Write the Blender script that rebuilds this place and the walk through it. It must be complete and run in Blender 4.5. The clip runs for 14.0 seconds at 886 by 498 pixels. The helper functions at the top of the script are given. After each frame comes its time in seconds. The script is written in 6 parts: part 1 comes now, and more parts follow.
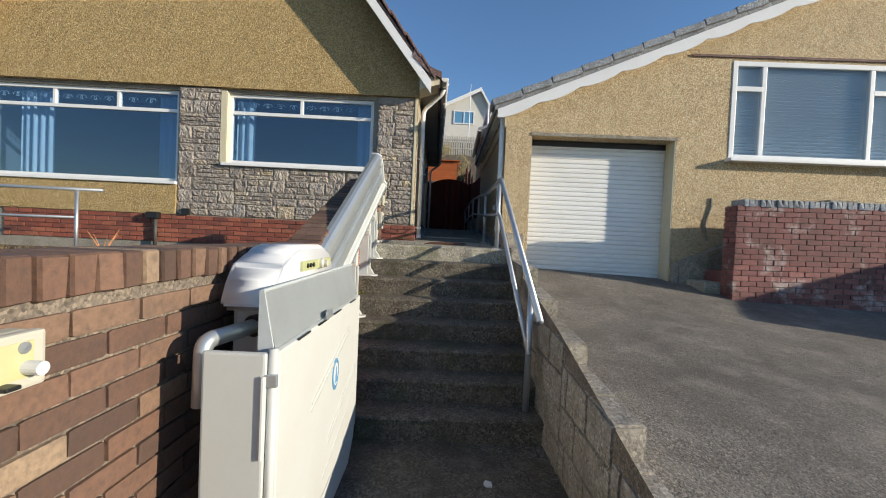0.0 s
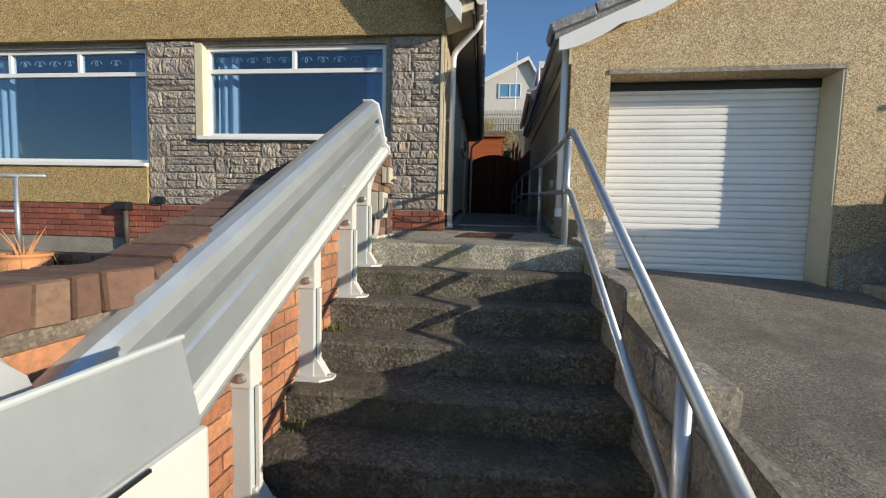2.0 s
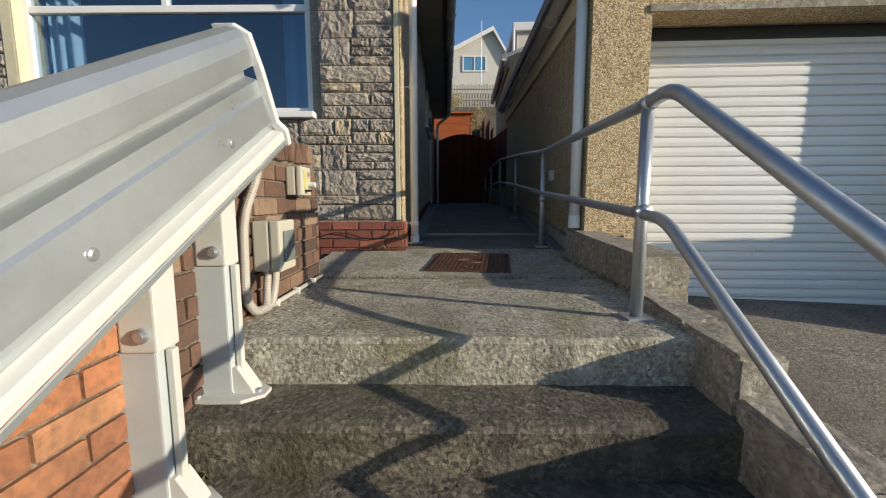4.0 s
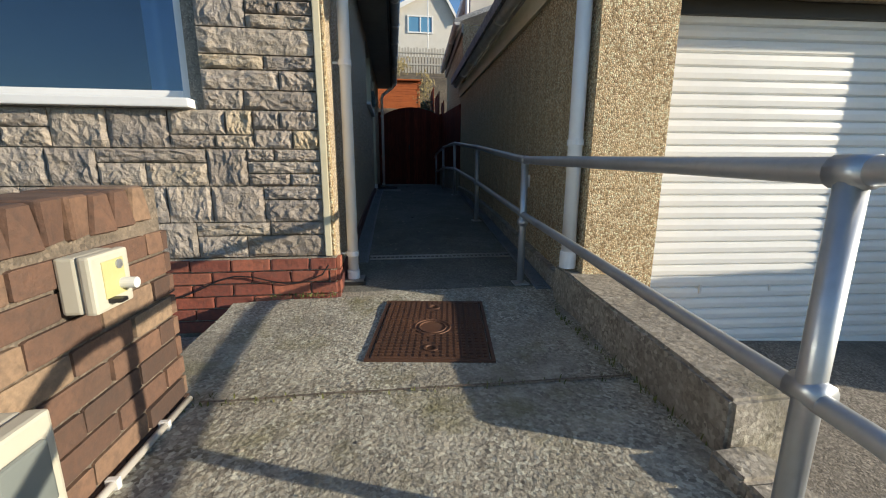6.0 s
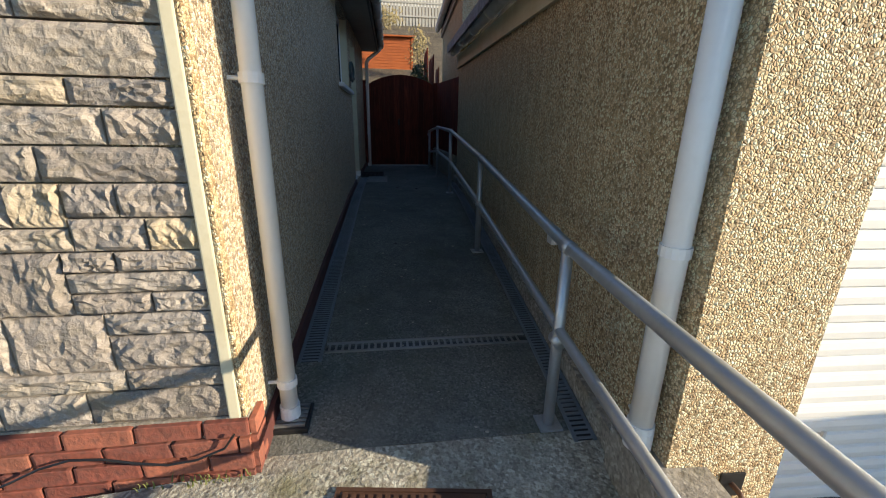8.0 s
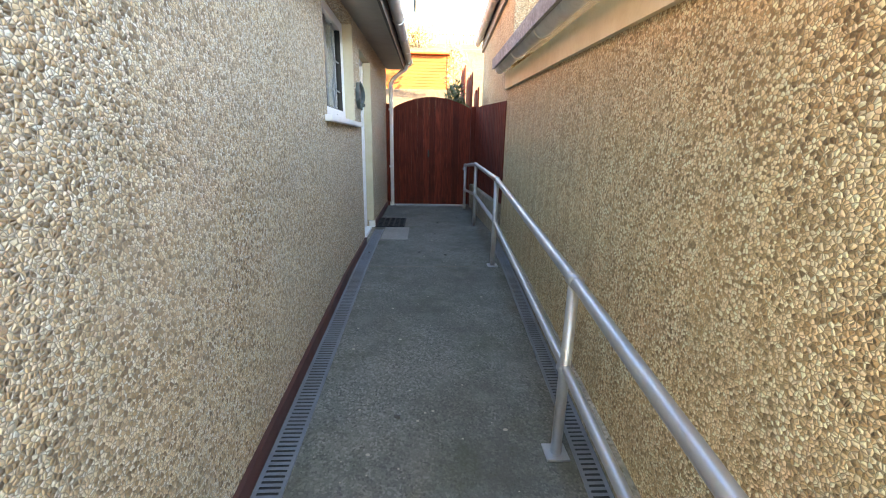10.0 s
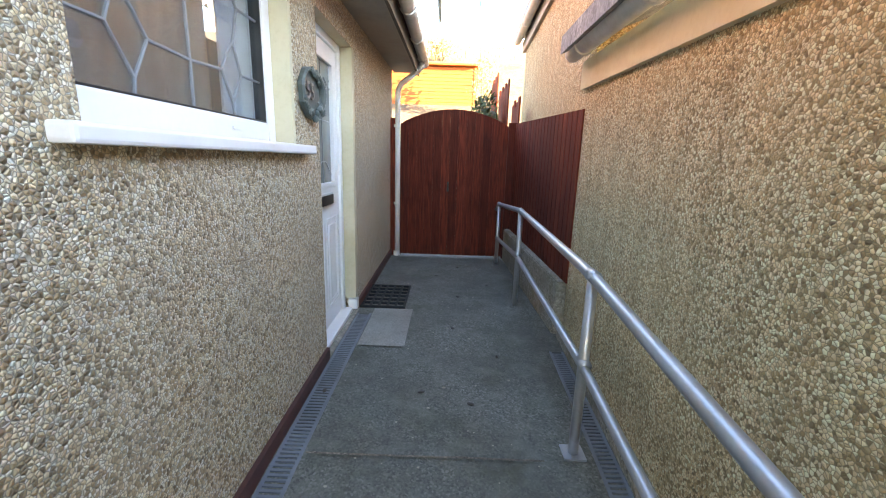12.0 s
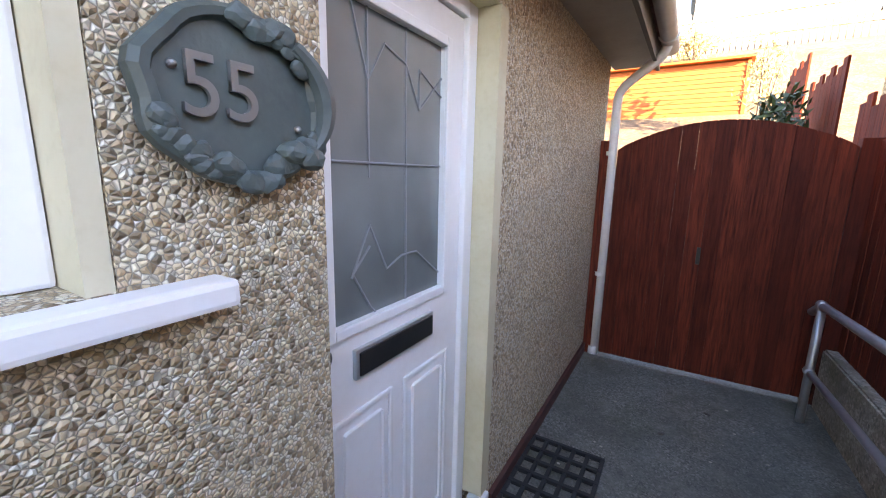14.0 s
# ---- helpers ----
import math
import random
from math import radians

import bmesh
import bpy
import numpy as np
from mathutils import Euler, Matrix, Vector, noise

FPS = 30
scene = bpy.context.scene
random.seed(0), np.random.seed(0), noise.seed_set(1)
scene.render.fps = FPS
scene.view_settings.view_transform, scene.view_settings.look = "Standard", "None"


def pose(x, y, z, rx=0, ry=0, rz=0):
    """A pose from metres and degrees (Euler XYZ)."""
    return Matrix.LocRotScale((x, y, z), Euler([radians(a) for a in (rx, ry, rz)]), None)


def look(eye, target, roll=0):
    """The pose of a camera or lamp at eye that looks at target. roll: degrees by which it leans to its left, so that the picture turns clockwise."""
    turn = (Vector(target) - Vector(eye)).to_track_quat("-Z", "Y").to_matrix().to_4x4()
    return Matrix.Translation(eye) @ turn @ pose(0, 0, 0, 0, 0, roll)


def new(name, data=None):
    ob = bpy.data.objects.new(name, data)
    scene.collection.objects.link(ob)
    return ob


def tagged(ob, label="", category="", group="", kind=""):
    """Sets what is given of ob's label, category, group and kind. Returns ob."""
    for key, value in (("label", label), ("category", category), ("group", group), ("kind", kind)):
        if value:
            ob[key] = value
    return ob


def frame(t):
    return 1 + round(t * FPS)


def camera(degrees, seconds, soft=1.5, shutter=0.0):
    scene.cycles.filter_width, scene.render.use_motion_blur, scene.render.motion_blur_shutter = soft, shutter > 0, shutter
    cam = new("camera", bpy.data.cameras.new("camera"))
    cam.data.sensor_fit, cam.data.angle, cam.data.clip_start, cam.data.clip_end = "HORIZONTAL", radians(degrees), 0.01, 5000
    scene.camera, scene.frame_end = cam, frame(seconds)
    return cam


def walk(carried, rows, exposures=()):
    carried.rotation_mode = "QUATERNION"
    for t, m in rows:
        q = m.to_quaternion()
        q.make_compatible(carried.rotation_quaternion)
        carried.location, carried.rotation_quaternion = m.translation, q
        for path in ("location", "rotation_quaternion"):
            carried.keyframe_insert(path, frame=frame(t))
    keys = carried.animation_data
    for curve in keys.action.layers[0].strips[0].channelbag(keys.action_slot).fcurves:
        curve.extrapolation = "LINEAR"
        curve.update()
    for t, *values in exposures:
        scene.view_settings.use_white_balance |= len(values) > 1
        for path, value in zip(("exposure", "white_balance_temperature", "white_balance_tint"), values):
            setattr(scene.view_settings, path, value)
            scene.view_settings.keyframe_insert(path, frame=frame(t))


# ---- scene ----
cam = camera(96.2, 14.0, soft=1.1)
PATH = [
    (0, (-0.253, 0.341, 0.088), (-0.21, 2.34, 0.038), 2.6),
    (0.5, (-0.17, 0.71, 0.145), (-0.173, 2.708, 0.07), 2.6),
    (1, (-0.109, 1.118, 0.159), (-0.188, 3.114, 0.062), 2.3),
    (1.5, (-0.122, 1.599, 0.167), (-0.275, 3.59, 0.051), 1.8),
    (2, (-0.127, 2.074, 0.17), (-0.316, 4.06, 0.028), 1.4),
    (2.2, (-0.143, 2.262, 0.166), (-0.333, 4.248, 0.017), 1.2),
    (4.3, (-0.248, 3.779, 0.507), (-0.219, 5.763, 0.254), 0.0),
    (4.5, (-0.248, 3.874, 0.531), (-0.184, 5.857, 0.272), 0.1),
    (5, (-0.236, 4.133, 0.645), (-0.107, 6.107, 0.352), 0.1),
    (5.5, (-0.273, 4.366, 0.724), (-0.082, 6.326, 0.378), 0.1),
    (6, (-0.258, 4.575, 0.824), (-0.021, 6.521, 0.424), 0.2),
    (6.5, (-0.273, 4.844, 0.944), (-0.008, 6.773, 0.489), 0.4),
    (7, (-0.242, 5.067, 1.098), (0.044, 6.98, 0.589), 0.5),
    (7.5, (-0.153, 5.365, 1.236), (0.118, 7.265, 0.675), 0.5),
    (8, (-0.092, 5.727, 1.314), (0.167, 7.617, 0.715), 1.0),
    (8.5, (-0.026, 6.168, 1.352), (0.205, 8.059, 0.743), 0.3),
    (9, (0.004, 6.608, 1.433), (0.187, 8.507, 0.832), 0.3),
    (11.3, (0.175, 9.055, 1.641), (0.196, 11.005, 1.198), 1.7),
    (11.5, (0.18, 9.277, 1.64), (0.194, 11.227, 1.195), 1.7),
    (12, (0.141, 9.798, 1.686), (0.131, 11.75, 1.249), 1.8),
    (12.5, (0.168, 10.321, 1.708), (0.03, 12.271, 1.284), 1.5),
    (13, (0.126, 10.836, 1.785), (-0.255, 12.754, 1.364), 1.3),
    (13.5, (0.096, 11.281, 1.847), (-0.603, 13.113, 1.452), 1.1),
    (14, (0.005, 11.645, 1.902), (-1.001, 13.333, 1.535), 1.2),
]
EXPOSURE = [(0, 0.85, 6600, 10), (2.2, 0.8, 6700, 10), (4.3, 0.70, 6900, 10), (6.5, 1.1, 6900, 9), (7.8, 1.35, 7000, 9), (8.5, 2.15, 8000, 16), (9.2, 3.85, 9500, 18), (11.3, 4.85, 11500, 20), (13.3, 4.95, 11300, 25), (14, 4.65, 10600, 30)]
walk(cam, [(t, look(eye, target, roll)) for t, eye, target, roll in PATH], EXPOSURE)

# ---- light ----
SUN_FROM = Vector((0.932, -0.352, 0.265)).normalized()
world = bpy.data.worlds.new("sky")
scene.world = world
world.use_nodes = True
wn = world.node_tree.nodes
sky = wn.new("ShaderNodeTexSky")
sky.sky_type, sky.sun_disc = "NISHITA", False
sky.sun_elevation, sky.sun_rotation = radians(15), radians(112)
sky.air_density, sky.dust_density, sky.ozone_density = 1.0, 0.15, 4.4
wn["Background"].inputs[1].default_value = 0.10
world.node_tree.links.new(sky.outputs[0], wn["Background"].inputs[0])
sun = new("sun", bpy.data.lights.new("sun", "SUN"))
sun.data.energy, sun.data.angle, sun.data.color = 3.45, radians(0.55), (1.0, 0.90, 0.74)
sun.matrix_world = look((0, 0, 30), Vector((0, 0, 30)) - SUN_FROM)


# ---- materials ----
class Mat:
    """A small builder of node materials."""

    def __init__(self, name, rough=0.8, metal=0.0, spec=0.5):
        self.m = bpy.data.materials.new(name)
        self.m.use_nodes = True
        self.t = self.m.node_tree
        self.b = self.t.nodes["Principled BSDF"]
        self.b.inputs["Roughness"].default_value = rough
        self.b.inputs["Metallic"].default_value = metal
        self.b.inputs["Specular IOR Level"].default_value = spec
        self.co = self.t.nodes.new("ShaderNodeTexCoord").outputs["Object"]

    def node(self, kind, **kw):
        n = self.t.nodes.new(kind)
        for k, v in kw.items():
            if k in n.inputs:
                n.inputs[k].default_value = v
        return n

    def link(self, a, b):
        self.t.links.new(a, b)

    def geo(self):
        """World position, so that neighbouring pieces do not repeat."""
        return self.node("ShaderNodeNewGeometry").outputs["Position"]

    def noise(self, scale, detail=4.0, rough=0.6, co=None):
        n = self.node("ShaderNodeTexNoise", Scale=scale, Detail=detail, Roughness=rough)
        self.link(co or self.geo(), n.inputs["Vector"])
        return n.outputs["Fac"]

    def ramp(self, fac, stops):
        r = self.node("ShaderNodeValToRGB")
        el = r.color_ramp.elements
        while len(el) < len(stops):
            el.new(0.5)
        for e, (p, c) in zip(el, stops):
            e.position, e.color = p, (*c, 1)
        self.link(fac, r.inputs[0])
        return r.outputs[0]

    def mix(self, fac, a, b, blend="MIX"):
        n = self.t.nodes.new("ShaderNodeMix")
        n.data_type, n.blend_type = "RGBA", blend
        for sock, v in ((n.inputs[0], fac), (n.inputs[6], a), (n.inputs[7], b)):
            if isinstance(v, (int, float)):
                sock.default_value = v
            elif isinstance(v, tuple):
                sock.default_value = (*v, 1)
            else:
                self.link(v, sock)
        return n.outputs[2]

    def rand(self):
        return self.node("ShaderNodeObjectInfo").outputs["Random"]

    def colour(self, c):
        if isinstance(c, tuple):
            self.b.inputs["Base Color"].default_value = (*c, 1)
        else:
            self.link(c, self.b.inputs["Base Color"])
        return self

    def rough(self, fac, lo, hi):
        n = self.node("ShaderNodeMapRange")
        n.inputs["To Min"].default_value, n.inputs["To Max"].default_value = lo, hi
        self.link(fac, n.inputs["Value"])
        self.link(n.outputs[0], self.b.inputs["Roughness"])
        return self

    def bump(self, height, strength=0.5, dist=0.01):
        n = self.node("ShaderNodeBump", Strength=strength, Distance=dist)
        self.link(height, n.inputs["Height"])
        if self.b.inputs["Normal"].is_linked:
            self.link(self.b.inputs["Normal"].links[0].from_socket, n.inputs["Normal"])
        self.link(n.outputs[0], self.b.inputs["Normal"])
        return self


def pebbledash(name, stops, tint, cell=98.0):
    """Dashed render: small chips of mixed stone bedded in mortar."""
    m = Mat(name, 0.85)
    v = m.node("ShaderNodeTexVoronoi", Scale=cell, Randomness=1.0)
    pos = m.geo()
    m.link(pos, v.inputs["Vector"])
    sep = m.node("ShaderNodeSeparateColor")
    m.link(v.outputs["Color"], sep.inputs[0])
    chips = m.ramp(sep.outputs[0], stops)
    e = m.node("ShaderNodeTexVoronoi", Scale=cell)
    e.feature = "DISTANCE_TO_EDGE"
    m.link(pos, e.inputs["Vector"])
    gap = m.ramp(e.outputs["Distance"], [(0.0, (0, 0, 0)), (0.13, (1, 1, 1))])
    c = m.mix(gap, tuple(0.34 * x for x in tint), chips)
    patch = m.noise(1.3, 5)
    c = m.mix(m.ramp(patch, [(0.35, (0, 0, 0)), (0.7, (0.26, 0.26, 0.26))]), c, tint)
    c = m.mix(m.ramp(m.noise(6, 5), [(0.45, (0, 0, 0)), (0.75, (0.3, 0.3, 0.3))]), c, tuple(0.5 * x for x in tint))
    m.colour(c)
    m.bump(e.outputs["Distance"], 0.8, 0.016)
    m.bump(sep.outputs[1], 0.5, 0.009)
    return m.m


def speckled(name, base, dark, light, grit=120.0, patch=1.2, rough=0.85, bump=0.5, moss=None):
    """Concrete, tarmac and mortar: grit, stains and worn patches."""
    m = Mat(name, rough)
    c = m.mix(m.ramp(m.noise(grit, 3), [(0.35, (0, 0, 0)), (0.65, (1, 1, 1))]), dark, light)
    c = m.mix(0.35, c, base)
    v2 = m.node("ShaderNodeTexVoronoi", Scale=grit * 0.95)
    m.link(m.geo(), v2.inputs["Vector"])
    sp = m.node("ShaderNodeSeparateColor")
    m.link(v2.outputs["Color"], sp.inputs[0])
    c = m.mix(m.ramp(sp.outputs[0], [(0.55, (0, 0, 0)), (0.9, (0.75, 0.75, 0.75))]), c, tuple(min(0.7, 1.35 * x) for x in light))
    c = m.mix(m.ramp(sp.outputs[1], [(0.6, (0, 0, 0)), (0.95, (0.7, 0.7, 0.7))]), c, tuple(0.6 * x for x in dark))
    c = m.mix(m.ramp(m.noise(patch, 6, 0.65), [(0.38, (0, 0, 0)), (0.68, (0.85, 0.85, 0.85))]), c, tuple(0.55 * x for x in base))
    c = m.mix(m.ramp(m.noise(patch * 4.3, 5), [(0.5, (0, 0, 0)), (0.72, (0.5, 0.5, 0.5))]), c, light)
    if moss:
        c = m.mix(m.ramp(m.noise(2.7, 6, 0.7), [(0.52, (0, 0, 0)), (0.68, (0.65, 0.65, 0.65))]), c, moss)
    v = m.node("ShaderNodeTexVoronoi", Scale=9.0)
    m.link(m.geo(), v.inputs["Vector"])
    spots = m.ramp(v.outputs["Distance"], [(0.0, (1, 1, 1)), (0.085, (0, 0, 0))])
    c = m.mix(m.mix(1.0, spots, m.ramp(m.noise(2.0), [(0.5, (0, 0, 0)), (0.6, (0.6, 0.6, 0.6))]), "MULTIPLY"), c, tuple(min(0.6, 2.2 * x) for x in light))
    m.colour(c)
    m.bump(sp.outputs[2], bump * 0.7, 0.006)
    m.bump(m.noise(grit * 0.7, 4), bump, 0.01)
    m.bump(m.noise(11, 5), bump * 0.6, 0.02)
    return m.m


def brickmat(name, stops, salt=0.0, grime=(0.05, 0.04, 0.035)):
    m = Mat(name, 0.85)
    c = m.ramp(m.rand(), stops)
    c = m.mix(m.ramp(m.noise(45, 4), [(0.4, (0, 0, 0)), (0.75, (0.5, 0.5, 0.5))]), c, grime)
    c = m.mix(m.ramp(m.noise(3.1, 5), [(0.45, (0, 0, 0)), (0.75, (0.55, 0.55, 0.55))]), c, grime)
    if salt:
        c = m.mix(m.ramp(m.noise(2.2, 5, 0.7), [(0.55, (0, 0, 0)), (0.68, (salt, salt, salt))]), c, (0.5, 0.45, 0.42))
    m.colour(c)
    m.bump(m.noise(60, 4), 0.5, 0.006)
    m.bump(m.noise(14, 4), 0.4, 0.015)
    return m.m


def painted(name, col, rough=0.4, dirt=(0.3, 0.27, 0.2), amount=0.35, metal=0.0, bump=0.08):
    m = Mat(name, rough, metal)
    c = m.mix(m.ramp(m.noise(2.4, 6, 0.65), [(0.45, (0, 0, 0)), (0.8, (amount, amount, amount))]), col, dirt)
    c = m.mix(m.ramp(m.noise(37, 3), [(0.5, (0, 0, 0)), (0.8, (amount * 0.4,) * 3)]), c, dirt)
    m.colour(c)
    m.rough(m.noise(8, 4), max(0.08, rough - 0.12), min(1, rough + 0.15))
    m.bump(m.noise(30, 3), bump, 0.003)
    return m.m


def timber(name, dark, light, along="Z", scale=18.0, rough=0.65, spec=0.4):
    m = Mat(name, rough, 0.0, spec)
    mp = m.node("ShaderNodeMapping")
    mp.inputs["Scale"].default_value = {"Z": (1, 1, 0.06), "X": (0.06, 1, 1), "Y": (1, 0.06, 1)}[along]
    m.link(m.geo(), mp.inputs[0])
    g = m.noise(scale * 3, 6, 0.6, mp.outputs[0])
    c = m.ramp(g, [(0.3, dark), (0.7, light)])
    c = m.mix(m.ramp(m.rand(), [(0, (0, 0, 0)), (1, (0.7, 0.7, 0.7))]), c, dark)
    c = m.mix(m.ramp(m.noise(2.5, 5), [(0.45, (0, 0, 0)), (0.8, (0.4, 0.4, 0.4))]), c, tuple(0.5 * x for x in dark))
    m.colour(c)
    m.bump(g, 0.35, 0.004)
    return m.m


def glassmat(name, tint=(0.8, 0.9, 0.95), gloss=0.22, rough=0.0, wave=0.0):
    m = Mat(name, rough)
    t = m.t
    tr = t.nodes.new("ShaderNodeBsdfTransparent")
    tr.inputs[0].default_value = (*tint, 1)
    gl = t.nodes.new("ShaderNodeBsdfGlossy")
    gl.inputs[1].default_value = rough
    lw = m.node("ShaderNodeLayerWeight", Blend=0.5)
    pw = t.nodes.new("ShaderNodeMath")
    pw.operation = "POWER"
    pw.inputs[1].default_value = 5.0
    m.link(lw.outputs["Facing"], pw.inputs[0])
    ad = t.nodes.new("ShaderNodeMath")
    ad.inputs[1].default_value = gloss + 0.03
    ad.use_clamp = True
    m.link(pw.outputs[0], ad.inputs[0])
    if wave:
        bp = m.node("ShaderNodeBump", Strength=wave, Distance=0.02)
        m.link(m.noise(2.0, 2), bp.inputs["Height"])
        m.link(bp.outputs[0], gl.inputs["Normal"])
    mx = t.nodes.new("ShaderNodeMixShader")
    m.link(ad.outputs[0], mx.inputs[0])
    m.link(tr.outputs[0], mx.inputs[1])
    m.link(gl.outputs[0], mx.inputs[2])
    m.link(mx.outputs[0], t.nodes["Material Output"].inputs[0])
    return m.m


PEBBLE = [(0.0, (0.15, 0.105, 0.07)), (0.22, (0.38, 0.28, 0.185)), (0.42, (0.58, 0.485, 0.365)), (0.65, (0.74, 0.67, 0.56)), (0.85, (0.88, 0.85, 0.79)), (1.0, (0.66, 0.58, 0.50))]
GOLD = [(0.0, (0.20, 0.13, 0.05)), (0.2, (0.46, 0.30, 0.11)), (0.5, (0.62, 0.44, 0.19)), (0.85, (0.72, 0.55, 0.30)), (1.0, (0.34, 0.24, 0.11))]
M_DASH = pebbledash("pebbledash_buff", [(p, (min(0.85, c[0] * 1.2), min(0.82, c[1] * 1.08), c[2] * 0.9)) for p, c in PEBBLE], (0.64, 0.55, 0.42))
M_DASHR = pebbledash("pebbledash_tan", [(p, (min(0.86, c[0] * 1.16), c[1] * 0.99, c[2] * 0.74)) for p, c in PEBBLE], (0.64, 0.49, 0.27))
M_GOLD = pebbledash("pebbledash_gold", GOLD, (0.46, 0.33, 0.14), 70)
M_STONE = Mat("split_stone", 0.92, 0.0, 0.3)
_c = M_STONE.ramp(M_STONE.rand(), [(0, (0.25, 0.215, 0.185)), (0.2, (0.36, 0.31, 0.265)), (0.4, (0.29, 0.255, 0.225)), (0.6, (0.42, 0.36, 0.295)), (0.8, (0.32, 0.29, 0.265)), (0.92, (0.43, 0.37, 0.31)), (1, (0.50, 0.40, 0.26))])
_c = M_STONE.mix(M_STONE.ramp(M_STONE.noise(16, 6, 0.7), [(0.46, (0, 0, 0)), (0.74, (0.55, 0.55, 0.55))]), _c, (0.14, 0.125, 0.11))
_c = M_STONE.mix(M_STONE.ramp(M_STONE.noise(4, 5), [(0.52, (0, 0, 0)), (0.72, (0.4, 0.4, 0.4))]), _c, (0.44, 0.36, 0.23))
_c = M_STONE.mix(M_STONE.ramp(M_STONE.noise(170, 2), [(0.55, (0, 0, 0)), (0.75, (0.5, 0.5, 0.5))]), _c, (0.5, 0.46, 0.4))
_v = M_STONE.node("ShaderNodeTexVoronoi", Scale=21.0)
_w = M_STONE.node("ShaderNodeVectorMath")
_w.operation = "ADD"
M_STONE.link(M_STONE.geo(), _w.inputs[0])
_n = M_STONE.node("ShaderNodeTexNoise", Scale=9.0, Detail=4.0)
M_STONE.link(M_STONE.geo(), _n.inputs["Vector"])
_k = M_STONE.node("ShaderNodeVectorMath")
_k.operation = "SCALE"
_k.inputs["Scale"].default_value = 0.14
M_STONE.link(_n.outputs["Color"], _k.inputs[0])
M_STONE.link(_k.outputs[0], _w.inputs[1])
M_STONE.link(_w.outputs[0], _v.inputs["Vector"])
M_STONE.colour(_c).bump(_v.outputs["Distance"], 0.75, 0.022).bump(M_STONE.noise(46, 6, 0.7), 0.8, 0.014).bump(M_STONE.noise(190, 3), 0.4, 0.004)
M_STONE = M_STONE.m
M_MORTAR = speckled("mortar", (0.30, 0.27, 0.22), (0.2, 0.18, 0.15), (0.38, 0.34, 0.28))
M_MORTARD = speckled("old_mortar", (0.17, 0.14, 0.11), (0.1, 0.085, 0.07), (0.26, 0.21, 0.16))
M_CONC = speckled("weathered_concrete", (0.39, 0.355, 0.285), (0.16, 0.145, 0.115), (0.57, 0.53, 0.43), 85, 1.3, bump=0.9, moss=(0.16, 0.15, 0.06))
# lichen-dark concrete, darkened further so the colour carries the steps' shade
M_STEP = speckled("step_concrete_shade_dark", (0.10, 0.088, 0.068), (0.042, 0.036, 0.028), (0.20, 0.175, 0.135), 80, 2.2, bump=0.7, moss=(0.07, 0.075, 0.035))
# smoother green-grey mix, part of its darkness standing for the alley's shade
M_PATH = speckled("alley_concrete_shade_dark", (0.145, 0.148, 0.128), (0.088, 0.092, 0.078), (0.20, 0.20, 0.178), 110, 1.5, bump=0.5, moss=(0.07, 0.08, 0.048))
M_PATCH = speckled("smooth_repair_mortar", (0.30, 0.29, 0.26), (0.27, 0.26, 0.235), (0.33, 0.32, 0.29), 150, 1.5, bump=0.2)
M_TAR = speckled("tarmac", (0.17, 0.15, 0.125), (0.07, 0.06, 0.05), (0.30, 0.27, 0.225), 120, 0.8, bump=0.8)
M_RENDERC = speckled("block_render", (0.33, 0.29, 0.235), (0.2, 0.175, 0.14), (0.45, 0.41, 0.34), 70, 2.0, moss=(0.15, 0.14, 0.07))
M_SOIL = speckled("soil", (0.10, 0.075, 0.05), (0.05, 0.038, 0.026), (0.2, 0.16, 0.1), 40, 2.0, bump=1.0)
M_BRICKRED = brickmat("red_brick", [(0, (0.22, 0.06, 0.04)), (0.5, (0.33, 0.09, 0.055)), (1, (0.40, 0.13, 0.075))])
M_BRICKBRN = brickmat("brown_brick", [(0, (0.075, 0.045, 0.034)), (0.3, (0.13, 0.072, 0.05)), (0.7, (0.185, 0.10, 0.066)), (0.92, (0.23, 0.145, 0.095)), (1, (0.36, 0.26, 0.17))])
M_BRICKPUR = brickmat("wine_brick", [(0, (0.19, 0.07, 0.065)), (0.5, (0.27, 0.1, 0.09)), (1, (0.34, 0.14, 0.12))], 0.75)
M_BRICKORG = brickmat("orange_brick", [(0, (0.36, 0.14, 0.07)), (0.5, (0.46, 0.19, 0.09)), (1, (0.5, 0.24, 0.12))])
M_WHITE = painted("white_upvc", (0.80, 0.80, 0.79), 0.35, (0.45, 0.42, 0.34), 0.18)
M_GUTTER = painted("aged_white_plastic", (0.72, 0.71, 0.68), 0.45, (0.25, 0.23, 0.18), 0.55)
M_SHUT = painted("white_shutter_lacquer", (0.80, 0.80, 0.78), 0.38, (0.5, 0.47, 0.4), 0.2)
M_LIFT = painted("ivory_lift_paint", (0.57, 0.58, 0.55), 0.35, (0.45, 0.42, 0.32), 0.25)
M_LIFTW = painted("white_moulded_plastic", (0.62, 0.63, 0.63), 0.4, (0.5, 0.48, 0.42), 0.15)
M_LIFTG = painted("grey_lift_metal", (0.48, 0.52, 0.53), 0.4, (0.28, 0.29, 0.28), 0.3)
M_ALU = painted("satin_aluminium", (0.56, 0.61, 0.63), 0.32, (0.36, 0.36, 0.33), 0.35, metal=0.7)
M_GALV = painted("galvanised_tube", (0.50, 0.53, 0.56), 0.42, (0.26, 0.26, 0.26), 0.55, metal=0.75)
M_BLACK = painted("black_plastic", (0.012, 0.012, 0.013), 0.4, (0.04, 0.04, 0.035), 0.3)
